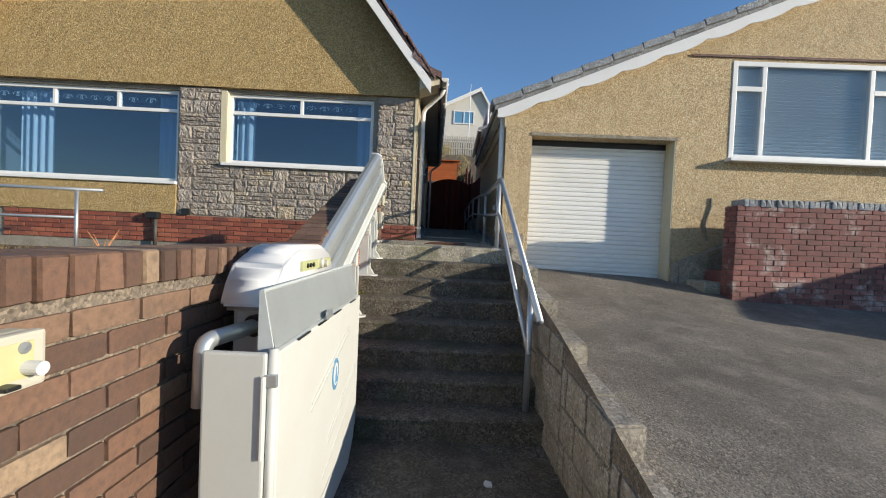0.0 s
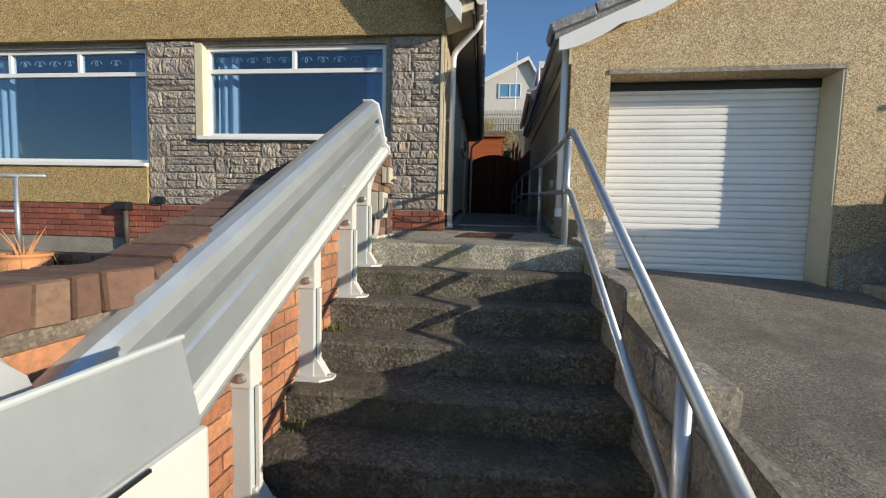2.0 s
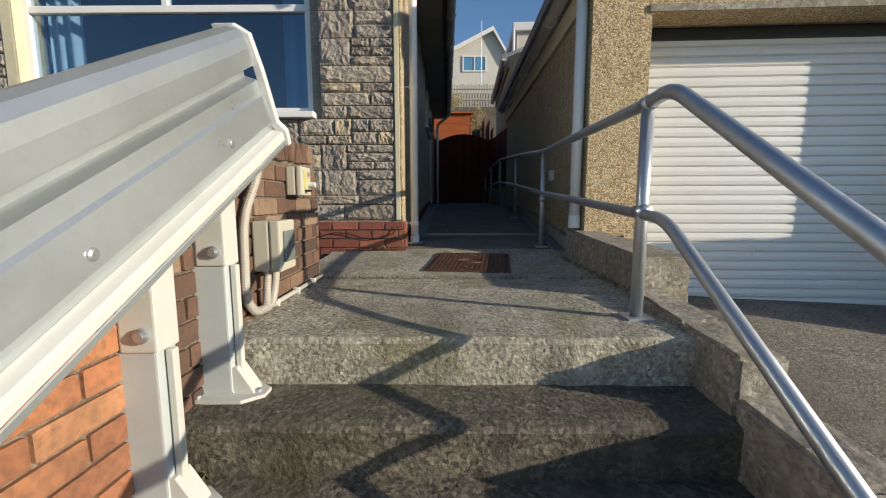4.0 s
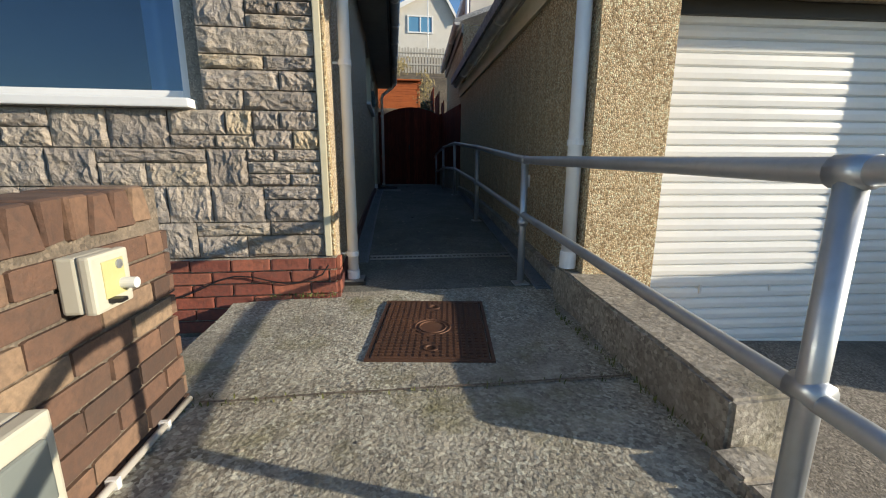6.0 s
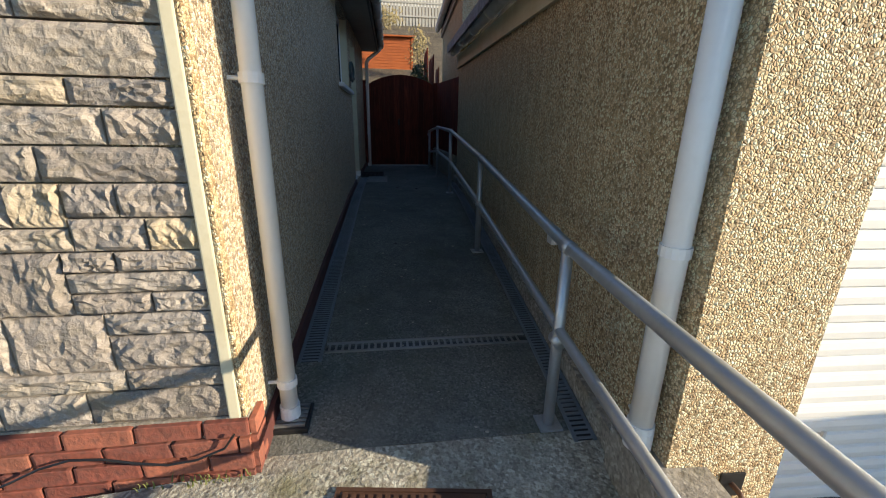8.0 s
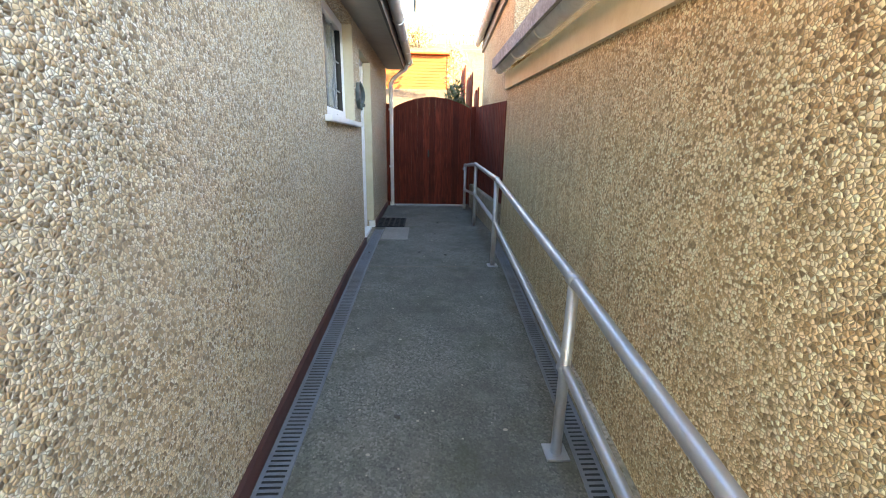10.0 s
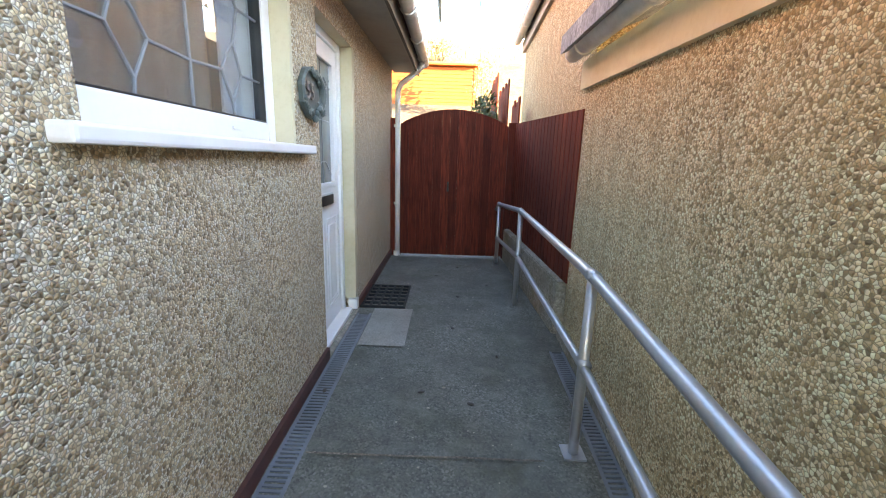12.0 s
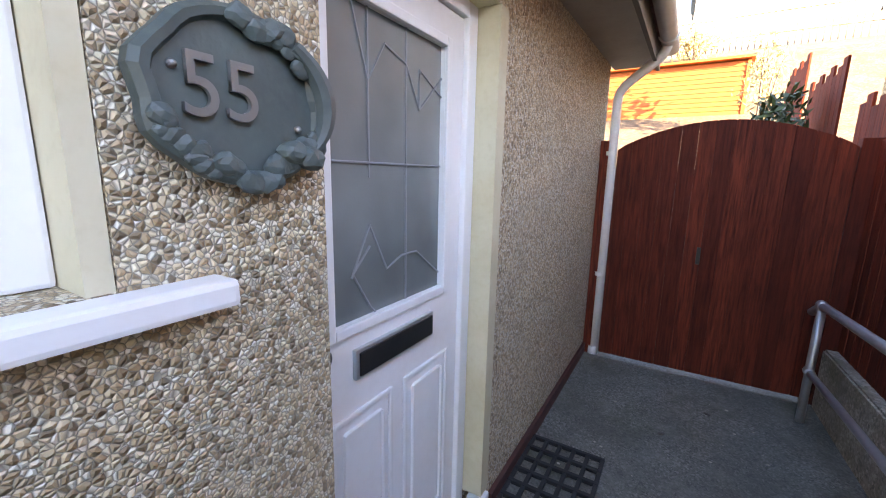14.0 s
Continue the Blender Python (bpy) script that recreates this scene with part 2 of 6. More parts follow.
M_DRAIN = painted("grey_drain_plastic", (0.16, 0.19, 0.22), 0.5, (0.06, 0.06, 0.06), 0.6)
M_GRATE = painted("steel_grating", (0.30, 0.30, 0.29), 0.5, (0.08, 0.07, 0.06), 0.5, metal=0.6)
M_IRON = painted("rusty_cast_iron", (0.10, 0.05, 0.032), 0.65, (0.2, 0.09, 0.05), 0.6, metal=0.3, bump=0.4)
M_PLINTH = painted("maroon_paint", (0.10, 0.03, 0.025), 0.6, (0.05, 0.03, 0.03), 0.6)
M_CREAM = painted("cream_masonry_paint", (0.62, 0.56, 0.40), 0.75, (0.42, 0.33, 0.17), 0.55)
M_DARKWOOD = painted("dark_soffit_board", (0.07, 0.06, 0.05), 0.6, (0.03, 0.03, 0.03), 0.5)
M_SOFFIT = painted("grey_soffit_board", (0.32, 0.29, 0.25), 0.6, (0.16, 0.14, 0.12), 0.5)
M_FENCE = timber("red_brown_stained_boards", (0.055, 0.009, 0.006), (0.25, 0.044, 0.022), spec=0.18, scale=26.0, rough=0.75)
M_SHED = timber("orange_stained_boards", (0.33, 0.08, 0.02), (0.48, 0.13, 0.032), "X")
M_GREYWOOD = timber("silvered_pickets", (0.34, 0.32, 0.28), (0.52, 0.5, 0.45))
M_SLATE = speckled("grey_roof_tile", (0.29, 0.31, 0.33), (0.19, 0.20, 0.215), (0.38, 0.40, 0.42), 60, 2.0)
M_REDTILE = speckled("red_brown_roof_tile", (0.20, 0.115, 0.10), (0.12, 0.07, 0.06), (0.29, 0.19, 0.17), 60, 2.0)
M_RENDERW = painted("grey_white_render", (0.62, 0.60, 0.55), 0.8, (0.45, 0.42, 0.36), 0.4)
M_TERRA = painted("terracotta", (0.55, 0.25, 0.11), 0.75, (0.36, 0.2, 0.1), 0.5)
M_BRONZE = painted("verdigris_resin", (0.055, 0.075, 0.075), 0.45, (0.11, 0.16, 0.145), 0.7, bump=0.6)
M_PEWTER = painted("pewter_numerals", (0.26, 0.26, 0.25), 0.4, (0.12, 0.12, 0.12), 0.4, metal=0.6)
M_GREEN = painted("olive_sticker", (0.42, 0.44, 0.22), 0.4, (0.5, 0.5, 0.35), 0.3)
M_YELLOW = painted("faded_yellow_label", (0.50, 0.46, 0.22), 0.5, (0.6, 0.58, 0.45), 0.5)
M_CONDUIT = painted("grey_beige_conduit", (0.43, 0.41, 0.37), 0.55, (0.35, 0.3, 0.25), 0.5)
M_BOX = painted("beige_switch_box", (0.50, 0.485, 0.41), 0.45, (0.42, 0.4, 0.3), 0.45)
M_CURTAIN = painted("white_net_curtain", (0.66, 0.70, 0.74), 0.9, (0.5, 0.55, 0.6), 0.4)
M_DRAPE = painted("grey_brown_curtain", (0.36, 0.29, 0.24), 0.9, (0.13, 0.1, 0.08), 0.5)
M_BLIND = painted("pale_slat_blind", (0.8, 0.82, 0.84), 0.6, (0.45, 0.5, 0.52), 0.2)
# dimness of the rooms is put into this dark plaster colour
M_ROOM = painted("room_plaster_shade", (0.12, 0.14, 0.17), 0.9, (0.08, 0.09, 0.1), 0.4)
M_BLUE = painted("blue_badge", (0.10, 0.27, 0.45), 0.4, (0.2, 0.3, 0.4), 0.2)
M_LEAD = painted("lead_came", (0.23, 0.25, 0.26), 0.5, (0.15, 0.16, 0.16), 0.3)
M_RUBBER = painted("black_rubber", (0.018, 0.018, 0.019), 0.75, (0.05, 0.045, 0.04), 0.4)
M_LEAF = Mat("dark_leaves", 0.55)
M_LEAF = M_LEAF.colour(M_LEAF.ramp(M_LEAF.noise(9), [(0.3, (0.02, 0.05, 0.015)), (0.7, (0.06, 0.11, 0.035))])).m
M_STRAW = Mat("dry_stalks", 0.85)
M_STRAW = M_STRAW.colour(M_STRAW.ramp(M_STRAW.noise(30), [(0.3, (0.16, 0.12, 0.05)), (0.7, (0.34, 0.28, 0.13))])).m
M_MOSS = Mat("moss_tufts", 0.9)
M_MOSS = M_MOSS.colour(M_MOSS.ramp(M_MOSS.noise(60), [(0.3, (0.06, 0.08, 0.02)), (0.7, (0.17, 0.18, 0.05))])).m
M_DEBRIS = painted("pale_grit", (0.4, 0.37, 0.3), 0.9, (0.12, 0.08, 0.05), 0.8)
M_GLASS = glassmat("window_glass", (0.5, 0.66, 0.8), 0.12)
M_GLASSB = glassmat("bluish_house_glass", (0.82, 0.9, 0.96), 0.0)
M_GLASSC = glassmat("clear_house_glass", (0.84, 0.9, 0.93), 0.12, wave=0.02)
M_GLASSD = Mat("obscure_door_glass", 0.12, 0.0, 0.7)
_c = M_GLASSD.mix(M_GLASSD.ramp(M_GLASSD.noise(1.7, 3), [(0.35, (0, 0, 0)), (0.7, (1, 1, 1))]), (0.13, 0.15, 0.145), (0.24, 0.27, 0.26))
M_GLASSD.colour(_c).bump(M_GLASSD.noise(70, 3), 0.12, 0.003)
M_GLASSD = M_GLASSD.m


# ---- mesh helpers ----
def finish(bm, name, mat, smooth=False):
    me = bpy.data.meshes.new(name)
    bmesh.ops.recalc_face_normals(bm, faces=bm.faces)
    bm.to_mesh(me)
    bm.free()
    for m in mat if isinstance(mat, (list, tuple)) else [mat]:
        me.materials.append(m)
    if smooth:
        for p in me.polygons:
            p.use_smooth = True
    return me


def part(name, bm, material, parent=None, label="", smooth=False):
    ob = new(name, finish(bm, name, material, smooth))
    if parent is not None:
        ob.parent = parent
    if label:
        ob["label"] = label
    return ob


def thing(name, label, category, at=None, group="", kind=""):
    ob = new(name)
    ob.empty_display_size = 0.1
    if at is not None:
        ob.matrix_world = at if isinstance(at, Matrix) else Matrix.Translation(at)
    return tagged(ob, label, category, group, kind)


def setting(name, bm, material, label, category, at=None, smooth=False):
    ob = part(name, bm, material, None, "", smooth)
    if at is not None:
        ob.matrix_world = at
    return tagged(ob, label, category, kind="structure")


def box(bm, x0, x1, y0, y1, z0, z1, bevel=0.0):
    """A box, with rounded arrises where bevel is given."""
    r = bmesh.ops.create_cube(bm, size=1.0, matrix=Matrix.Translation(((x0 + x1) / 2, (y0 + y1) / 2, (z0 + z1) / 2)) @ Matrix.Diagonal((x1 - x0, y1 - y0, z1 - z0, 1)))
    if bevel:
        edges = {e for v in r["verts"] for e in v.link_edges}
        bmesh.ops.bevel(bm, geom=list(edges), offset=bevel, segments=2, affect="EDGES", profile=0.6)
    return bm


def boxes(*rows, bevel=0.0):
    bm = bmesh.new()
    for r in rows:
        box(bm, *r, bevel=bevel)
    return bm


def prism(outline, y0, y1, axis="y", bevel=0.0):
    """An outline in two coordinates, drawn out along the third axis."""
    bm = bmesh.new()
    place = {"y": lambda a, b, c: (a, c, b), "x": lambda a, b, c: (c, a, b), "z": lambda a, b, c: (a, b, c)}[axis]
    lo = [bm.verts.new(place(a, b, y0)) for a, b in outline]
    hi = [bm.verts.new(place(a, b, y1)) for a, b in outline]
    n = len(outline)
    bm.faces.new(lo)
    bm.faces.new(hi[::-1])
    for i in range(n):
        bm.faces.new((lo[i], lo[(i + 1) % n], hi[(i + 1) % n], hi[i]))
    if bevel:
        bmesh.ops.recalc_face_normals(bm, faces=bm.faces)
        bmesh.ops.bevel(bm, geom=list(bm.edges), offset=bevel, segments=2, affect="EDGES")
    return bm


def tube(bm, points, r, n=12, caps=True):
    """A round tube through points, its bends turned as one swept ring."""
    pts = [Vector(p) for p in points]
    rings, up = [], None
    for i, p in enumerate(pts):
        d = (pts[min(i + 1, len(pts) - 1)] - pts[max(i - 1, 0)]).normalized()
        if up is None:
            up = d.orthogonal().normalized()
        up = (up - d * up.dot(d)).normalized()
        side = d.cross(up)
        rr = r[i] if isinstance(r, (list, tuple)) else r
        rings.append([bm.verts.new(p + rr * (math.cos(2 * math.pi * k / n) * up + math.sin(2 * math.pi * k / n) * side)) for k in range(n)])
    for a, b in zip(rings, rings[1:]):
        for k in range(n):
            bm.faces.new((a[k], a[(k + 1) % n], b[(k + 1) % n], b[k]))
    if caps:
        bm.faces.new(rings[0][::-1])
        bm.faces.new(rings[-1])
    return bm


def bend(points, radius=0.12, steps=6):
    """A polyline with its corners rounded."""
    pts = [Vector(p) for p in points]
    out = [pts[0]]
    for a, b, c in zip(pts, pts[1:], pts[2:]):
        u, v = (a - b), (c - b)
        q = min(radius, 0.45 * u.length, 0.45 * v.length)
        p0, p1 = b + u.normalized() * q, b + v.normalized() * q
        for k in range(steps + 1):
            s = k / steps
            out.append((1 - s) ** 2 * p0 + 2 * s * (1 - s) * b + s * s * p1)
    return out + [pts[-1]]


def lathe(bm, profile, n=24, at=(0, 0, 0)):
    rings = []
    for r, z in profile:
        rings.append([bm.verts.new((at[0] + r * math.cos(2 * math.pi * k / n), at[1] + r * math.sin(2 * math.pi * k / n), at[2] + z)) for k in range(n)])
    for a, b in zip(rings, rings[1:]):
        for k in range(n):
            bm.faces.new((a[k], a[(k + 1) % n], b[(k + 1) % n], b[k]))
    bm.faces.new(rings[0][::-1])
    bm.faces.new(rings[-1])
    return bm


def sheet(bm, nx, ny, fn):
    """A grid of nx by ny cells whose corners fn(s, t) places, s and t from 0 to 1."""
    v = [[bm.verts.new(fn(i / nx, j / ny)) for i in range(nx + 1)] for j in range(ny + 1)]
    for j in range(ny):
        for i in range(nx):
            bm.faces.new((v[j][i], v[j][i + 1], v[j + 1][i + 1], v[j + 1][i]))
    return bm


def lerp(table, v):
    for (a, p), (b, q) in zip(table, table[1:]):
        if v <= b:
            return p + (q - p) * max(0.0, min(1.0, (v - a) / (b - a)))
    return table[-1][1]


# ---- plan ----
LX = -0.62            # face of the left house's side wall
FY = 7.0              # face of the left house's front
RISE, GOING, NOSE = 0.167, 0.262, 4.93
STREET = -1.34
RTURN = -2.6
RH = pose(0.80, 6.665, 0, 0, 0, RTURN)      # the right house: u along its front, v into it


def path_z(y):
    return lerp([(4.8, 0.0), (6.2, 0.005), (6.85, 0.020), (7.2, 0.065), (7.65, 0.105), (9.07, 0.225), (11.3, 0.365), (12.0, 0.375), (30, 0.378)], y)


def drive_z(x, y):
    return lerp([(-6, -1.75), (-3, -1.45), (1.8, -0.99), (5.2, -0.60), (6.5, -0.325), (8, -0.32)], y) - 0.035 * (x - 1.3)


def stair_left(y):
    return -1.015 - 0.03 * max(0.0, 5.2 - y)


def stair_right(y):
    return 0.565 + 0.012 * (y - 2.7)


def wall_x(y):
    """Face of the right house's side wall."""
    return 0.80 + 0.0454 * (y - 6.7)


# ---- ground ----
def hill(y):
    return lerp([(-60, -3.0), (-8, -1.6), (-2, -1.38), (2.6, -1.36), (7, -0.6), (15.4, 0.30), (17, 1.0), (23, 3.0), (28, 6.2), (36, 9.0), (60, 11), (300, 13)], y)


bm = bmesh.new()
sheet(bm, 24, 60, lambda s, t: (-120 + 240 * s, -120 + 420 * t, hill(-120 + 420 * t) - 0.55 if -120 + 420 * t < 16 else hill(-120 + 420 * t)))
setting("ground", bm, M_SOIL, "bare sloping hillside ground under the houses", "ground")
bm = bmesh.new()
sheet(bm, 10, 20, lambda s, t: (-4 + 4.65 * s, -5 + 8.2 * t, STREET + 0.006 * noise.noise(Vector((s * 9, t * 9, 0)))))
setting("pavement", bm, M_STEP, "stained concrete at the foot of the steps, darkened for shade", "pavement")
bm = bmesh.new()
sheet(bm, 24, 26, lambda s, t: ((lambda x, y: (x, y, drive_z(x, y) + 0.012 * noise.noise(Vector((x * 0.9, y * 0.9, 0)))))(0.57 + 9.3 * s, -5 + 12.2 * t)))
setting("driveway", bm, M_TAR, "worn grey-brown tarmac driveway sloping up to the garage", "driveway")
bm = bmesh.new()
sheet(bm, 6, 6, lambda s, t: (-60 + 120 * s, -60 + 55.5 * t, -1.8 + 0.4 * t))
setting("road", bm, M_TAR, "tarmac road below the houses", "road")

# ---- steps, landing, alley floor ----
stairs = thing("concrete_steps", "steep flight of worn, lichen-spotted concrete steps", "steps", kind="structure")
for i in range(8):
    y = NOSE - GOING * i
    z = -RISE * i
    if i == 0:
        continue
    bm = bmesh.new()
    xl, xr = stair_left(y) - 0.1, stair_right(y) + 0.06
    n = 26

    def rag(s, amp):
        return amp * noise.noise(Vector((s * 9.0, i * 3.7, amp * 90)))
    prof = [(0.30, 0.0), (0.03, 0.0), (0.008, -0.006), (0.0, -0.022), (0.008, -0.06), (0.018, -RISE - 0.3)]
    rows = []
    for k in range(n + 1):
        s = k / n
        rows.append([bm.verts.new((xl + (xr - xl) * s, y + dy + (rag(s, 0.012) if dy < 0.1 else 0), z + dz + rag(s + 5, 0.006))) for dy, dz in prof])
    for a, b in zip(rows, rows[1:]):
        for k in range(len(prof) - 1):
            bm.faces.new((a[k], a[k + 1], b[k + 1], b[k]))
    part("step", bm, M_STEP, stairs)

bm = bmesh.new()


def landing(s, t):
    y = NOSE + (7.06 - NOSE) * t
    xl = -1.06 if y < 5.95 else (-1.22 if y < 6.98 else LX - 0.02)
    x = xl + (0.80 - xl) * s
    return (x, y + 0.014 * noise.noise(Vector((x * 8, 1, 0))) * (t < 0.01), path_z(y) + 0.005 * noise.noise(Vector((x * 3, y * 3, 4))))


sheet(bm, 24, 40, landing)
edge = [v for v in bm.verts if v.co.y < NOSE + 0.03]
r = bmesh.ops.extrude_edge_only(bm, edges=[e for e in bm.edges if all(v in edge for v in e.verts)])
low = [v for v in r["geom"] if isinstance(v, bmesh.types.BMVert)]
for v in low:
    v.co.z -= 0.02
    v.co.y -= 0.012
r = bmesh.ops.extrude_edge_only(bm, edges=[e for e in r["geom"] if isinstance(e, bmesh.types.BMEdge)])
for v in r["geom"]:
    if isinstance(v, bmesh.types.BMVert):
        v.co.z -= 0.35
        v.co.y += 0.012
setting("landing", bm, M_CONC, "pale worn concrete landing at the top of the steps", "landing")
setting("landing_edge", boxes((-1.225, -0.99, 5.96, 7.0, -0.55, -0.012)), M_CONC, "rough concrete edge of the landing slab", "landing")
# begins where sun leaves the landing, so the darker tone follows that shade edge
bm = bmesh.new()
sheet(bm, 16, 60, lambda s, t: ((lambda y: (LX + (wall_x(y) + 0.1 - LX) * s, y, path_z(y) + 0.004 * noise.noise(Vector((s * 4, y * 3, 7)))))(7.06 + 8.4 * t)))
setting("alley_floor", bm, M_PATH, "grey concrete alley floor between the two houses, darkened for shade", "path")
for yj in (11.34, 5.93):
    bm = bmesh.new()
    sheet(bm, 14, 1, lambda s, t: ((lambda x: (x, yj + 0.012 * t + 0.01 * noise.noise(Vector((x * 3, yj, 0))), path_z(yj) + 0.009))(-0.46 + 1.08 * s if yj > 7 else -0.95 + 1.62 * s)))
    setting("slab_joint", bm, M_MORTARD, "dirt-filled joint between two concrete slabs", "joint")
bm = bmesh.new()
sheet(bm, 3, 3, lambda s, t: (-0.462 + 0.335 * s, 12.40 + 0.72 * t, 0.386))
setting("repair_patch", bm, M_PATCH, "pale square concrete patch before the door", "patch")

# ---- left house ----
WIN2 = (-3.76, -1.36, 1.185, 2.335)
WIN1 = (-7.68, -4.56, 0.835, 2.335)


def wall_with_holes(bm, a0, a1, z0, z1, d0, d1, holes, axis="y"):
    """A thick wall from a0 to a1 along, with rectangular openings through it."""
    cuts = sorted({a0, a1, *[h[0] for h in holes], *[h[1] for h in holes]})
    for p, q in zip(cuts, cuts[1:]):
        zs = [z0]
        for h in holes:
            if h[0] <= p and q <= h[1]:
                zs += [h[2], h[3]]
        zs.append(z1)
        for lo, hi in zip(zs[::2], zs[1::2]):
            if hi - lo > 1e-4:
                if axis == "y":
                    box(bm, p, q, d0, d1, lo, hi)
                else:
                    box(bm, d0, d1, p, q, lo, hi)
    return bm


DOOR_Y = (12.22, 13.13)
SIDEWIN = (10.65, 11.86, 1.74, 2.62)
bm = bmesh.new()
wall_with_holes(bm, -8.2, LX - 0.27, -0.8, 2.55, FY + 0.035, FY + 0.28, [WIN1, WIN2])
setting("wall_front_left", bm, M_MORTAR, "mortar bed behind the stone cladding", "wall")
bm = bmesh.new()
wall_with_holes(bm, FY + 0.036, 15.32, -0.6, 2.82, LX - 0.27, LX, [SIDEWIN, (DOOR_Y[0], DOOR_Y[1], 0.36, 2.50)], "x")
setting("wall_side_left", bm, M_DASH, "buff pebbledashed side wall of the bungalow", "wall")
setting("wall_back_left", boxes((-8.2, LX - 0.27, 15.05, 15.32, -0.6, 2.78)), M_DASH, "pebbledashed back wall", "wall")
setting("corner_strip", boxes((LX - 0.058, LX - 0.017, FY - 0.018, FY + 0.034, 0.30, 2.40), bevel=0.006), M_CREAM, "cream painted corner of the stone front", "trim")
# strip of side wall in warmer tan: sunlight is put into its colour
setting("corner_return", boxes((LX - 0.0165, LX + 0.001, FY - 0.016, FY + 0.035, 0.30, 2.40), bevel=0.006), M_DASHR, "pebbledashed corner beside the stone front, golden tone for sunlight", "trim")
# gable above the windows, a little proud of the stone
APEX_X, APEX_Z, EAVE_Z, RUN = -4.3, 7.53, 2.56, 3.87
bm = prism([(-8.05, 2.40), (-0.60, 2.40), (-0.60, 2.72), (APEX_X, APEX_Z - 0.06), (-8.05, 2.70)], FY - 0.045, FY + 0.25, "y")
setting("gable_left", bm, M_GOLD, "golden pebbledashed gable above the windows", "wall")
setting("apron_left", boxes((-8.2, -4.535, FY - 0.03, FY + 0.034, 0.295, 0.785), bevel=0.008), M_GOLD, "golden pebbledash panel below the wide window", "wall")

# roof of the left house: rafters' planes, barge board, tiles at the verge
# the eaves of the bungalow rise a little towards the rear
LT = Matrix.Translation((0, FY - 0.33, 2.6)) @ Matrix.Rotation(math.atan(0.034), 4, "X") @ Matrix.Translation((0, 0.33 - FY, -2.6))
roof = thing("house_roof", "steep tiled roof with white barge boards", "roof", LT, kind="structure")
for sgn in (1, -1):
    ex = APEX_X + sgn * RUN
    bm = prism([(APEX_X, APEX_Z), (ex, EAVE_Z - 0.02), (ex, EAVE_Z + 0.08), (APEX_X, APEX_Z + 0.11)], FY - 0.36, 15.6, "y")
    part("roof_slope", bm, M_REDTILE, roof)
    bm = prism([(APEX_X, APEX_Z - 0.20), (ex + sgn * 0.01, EAVE_Z - 0.20), (ex + sgn * 0.01, EAVE_Z - 0.005), (APEX_X, APEX_Z - 0.005)], FY - 0.39, FY - 0.35, "y")
    part("barge_board", bm, M_WHITE, roof, "white painted barge board")
    slope = math.atan2(APEX_Z - EAVE_Z, RUN)
    L = math.hypot(RUN, APEX_Z - EAVE_Z)
    tile = None
    for k in range(16):
        d = L * (k + 0.5) / 16
        c, s_ = math.cos(slope), math.sin(slope)
        px, pz = ex - sgn * d * c, EAVE_Z + d * s_
        if tile is None:
            tile = finish(boxes((-L / 32 - 0.02, L / 32 + 0.02, 0, 0.30, -0.01, 0.022), bevel=0.006), "verge_tile", M_REDTILE)
        ob = new("verge_tile", tile)
        ob.parent = roof
        ob.matrix_local = Matrix.Translation((px + sgn * s_ * 0.085, FY - 0.41, pz + c * 0.085)) @ Matrix.Rotation(sgn * (slope + 0.07), 4, "Y")
part("roof_slope", prism([(-0.72, 2.90), (-0.46, 2.66), (-0.26, 2.60), (-0.26, 2.69), (-0.44, 2.76), (-0.70, 3.01)], FY - 0.40, 15.6, "y"), M_REDTILE, roof, "bell-cast foot of the roof")
setting("soffit_left", boxes((LX + 0.001, -0.30, FY - 0.33, 15.5, 2.51, 2.55)), M_SOFFIT, "dark soffit boards under the eaves", "soffit", LT)
setting("fascia_left", boxes((-0.30, -0.275, FY - 0.33, 15.5, 2.47, 2.64)), M_DARKWOOD, "dark fascia board", "fascia", LT)
setting("eave_box", prism([(-0.60, 2.42), (-0.29, 2.52), (-0.29, 2.60), (-0.47, 2.65), (-0.60, 2.74)], FY - 0.34, FY + 0.05, "y"), M_CREAM, "cream boxed end of the eaves", "trim")


def gutter(name, x, y0, y1, z, r, mat, label, m=None, side=1, every=0.9):
    """A half-round gutter along y with its brackets and stop ends."""
    g = thing(name, label, "gutter", m)
    bm = bmesh.new()
    n = 9
    for rr, flip in ((r, 0), (r - 0.006, 1)):
        a = [bm.verts.new((x + rr * math.cos(math.pi + math.pi * k / n), y0, z + rr * math.sin(math.pi + math.pi * k / n))) for k in range(n + 1)]
        b = [bm.verts.new((v.co.x, y1, v.co.z)) for v in a]
        for k in range(n):
            bm.faces.new((a[k], a[k + 1], b[k + 1], b[k]))
    part("trough", bm, mat, g, smooth=True)
    y = y0 + 0.25
    while y < y1:
        bm = bmesh.new()
        pts = [(x + (r + 0.004) * math.cos(math.pi + math.pi * k / 8), y, z + (r + 0.004) * math.sin(math.pi + math.pi * k / 8)) for k in range(9)]
        for p, q in zip(pts, pts[1:]):
            tube(bm, [p, q], 0.009, 6)
        part("bracket", bm, mat, g)
        y += every
    for ye in (y0, y1):
        bm = bmesh.new()
        vs = [bm.verts.new((x + r * math.cos(math.pi + math.pi * k / n), ye, z + r * math.sin(math.pi + math.pi * k / n))) for k in range(n + 1)]
        bm.faces.new(vs)
        part("stop_end", bm, mat, g)
    return g


gutter("gutter", -0.205, FY - 0.34, 15.45, 2.62, 0.058, M_GUTTER, "aged white half-round gutter under the roof edge", LT)


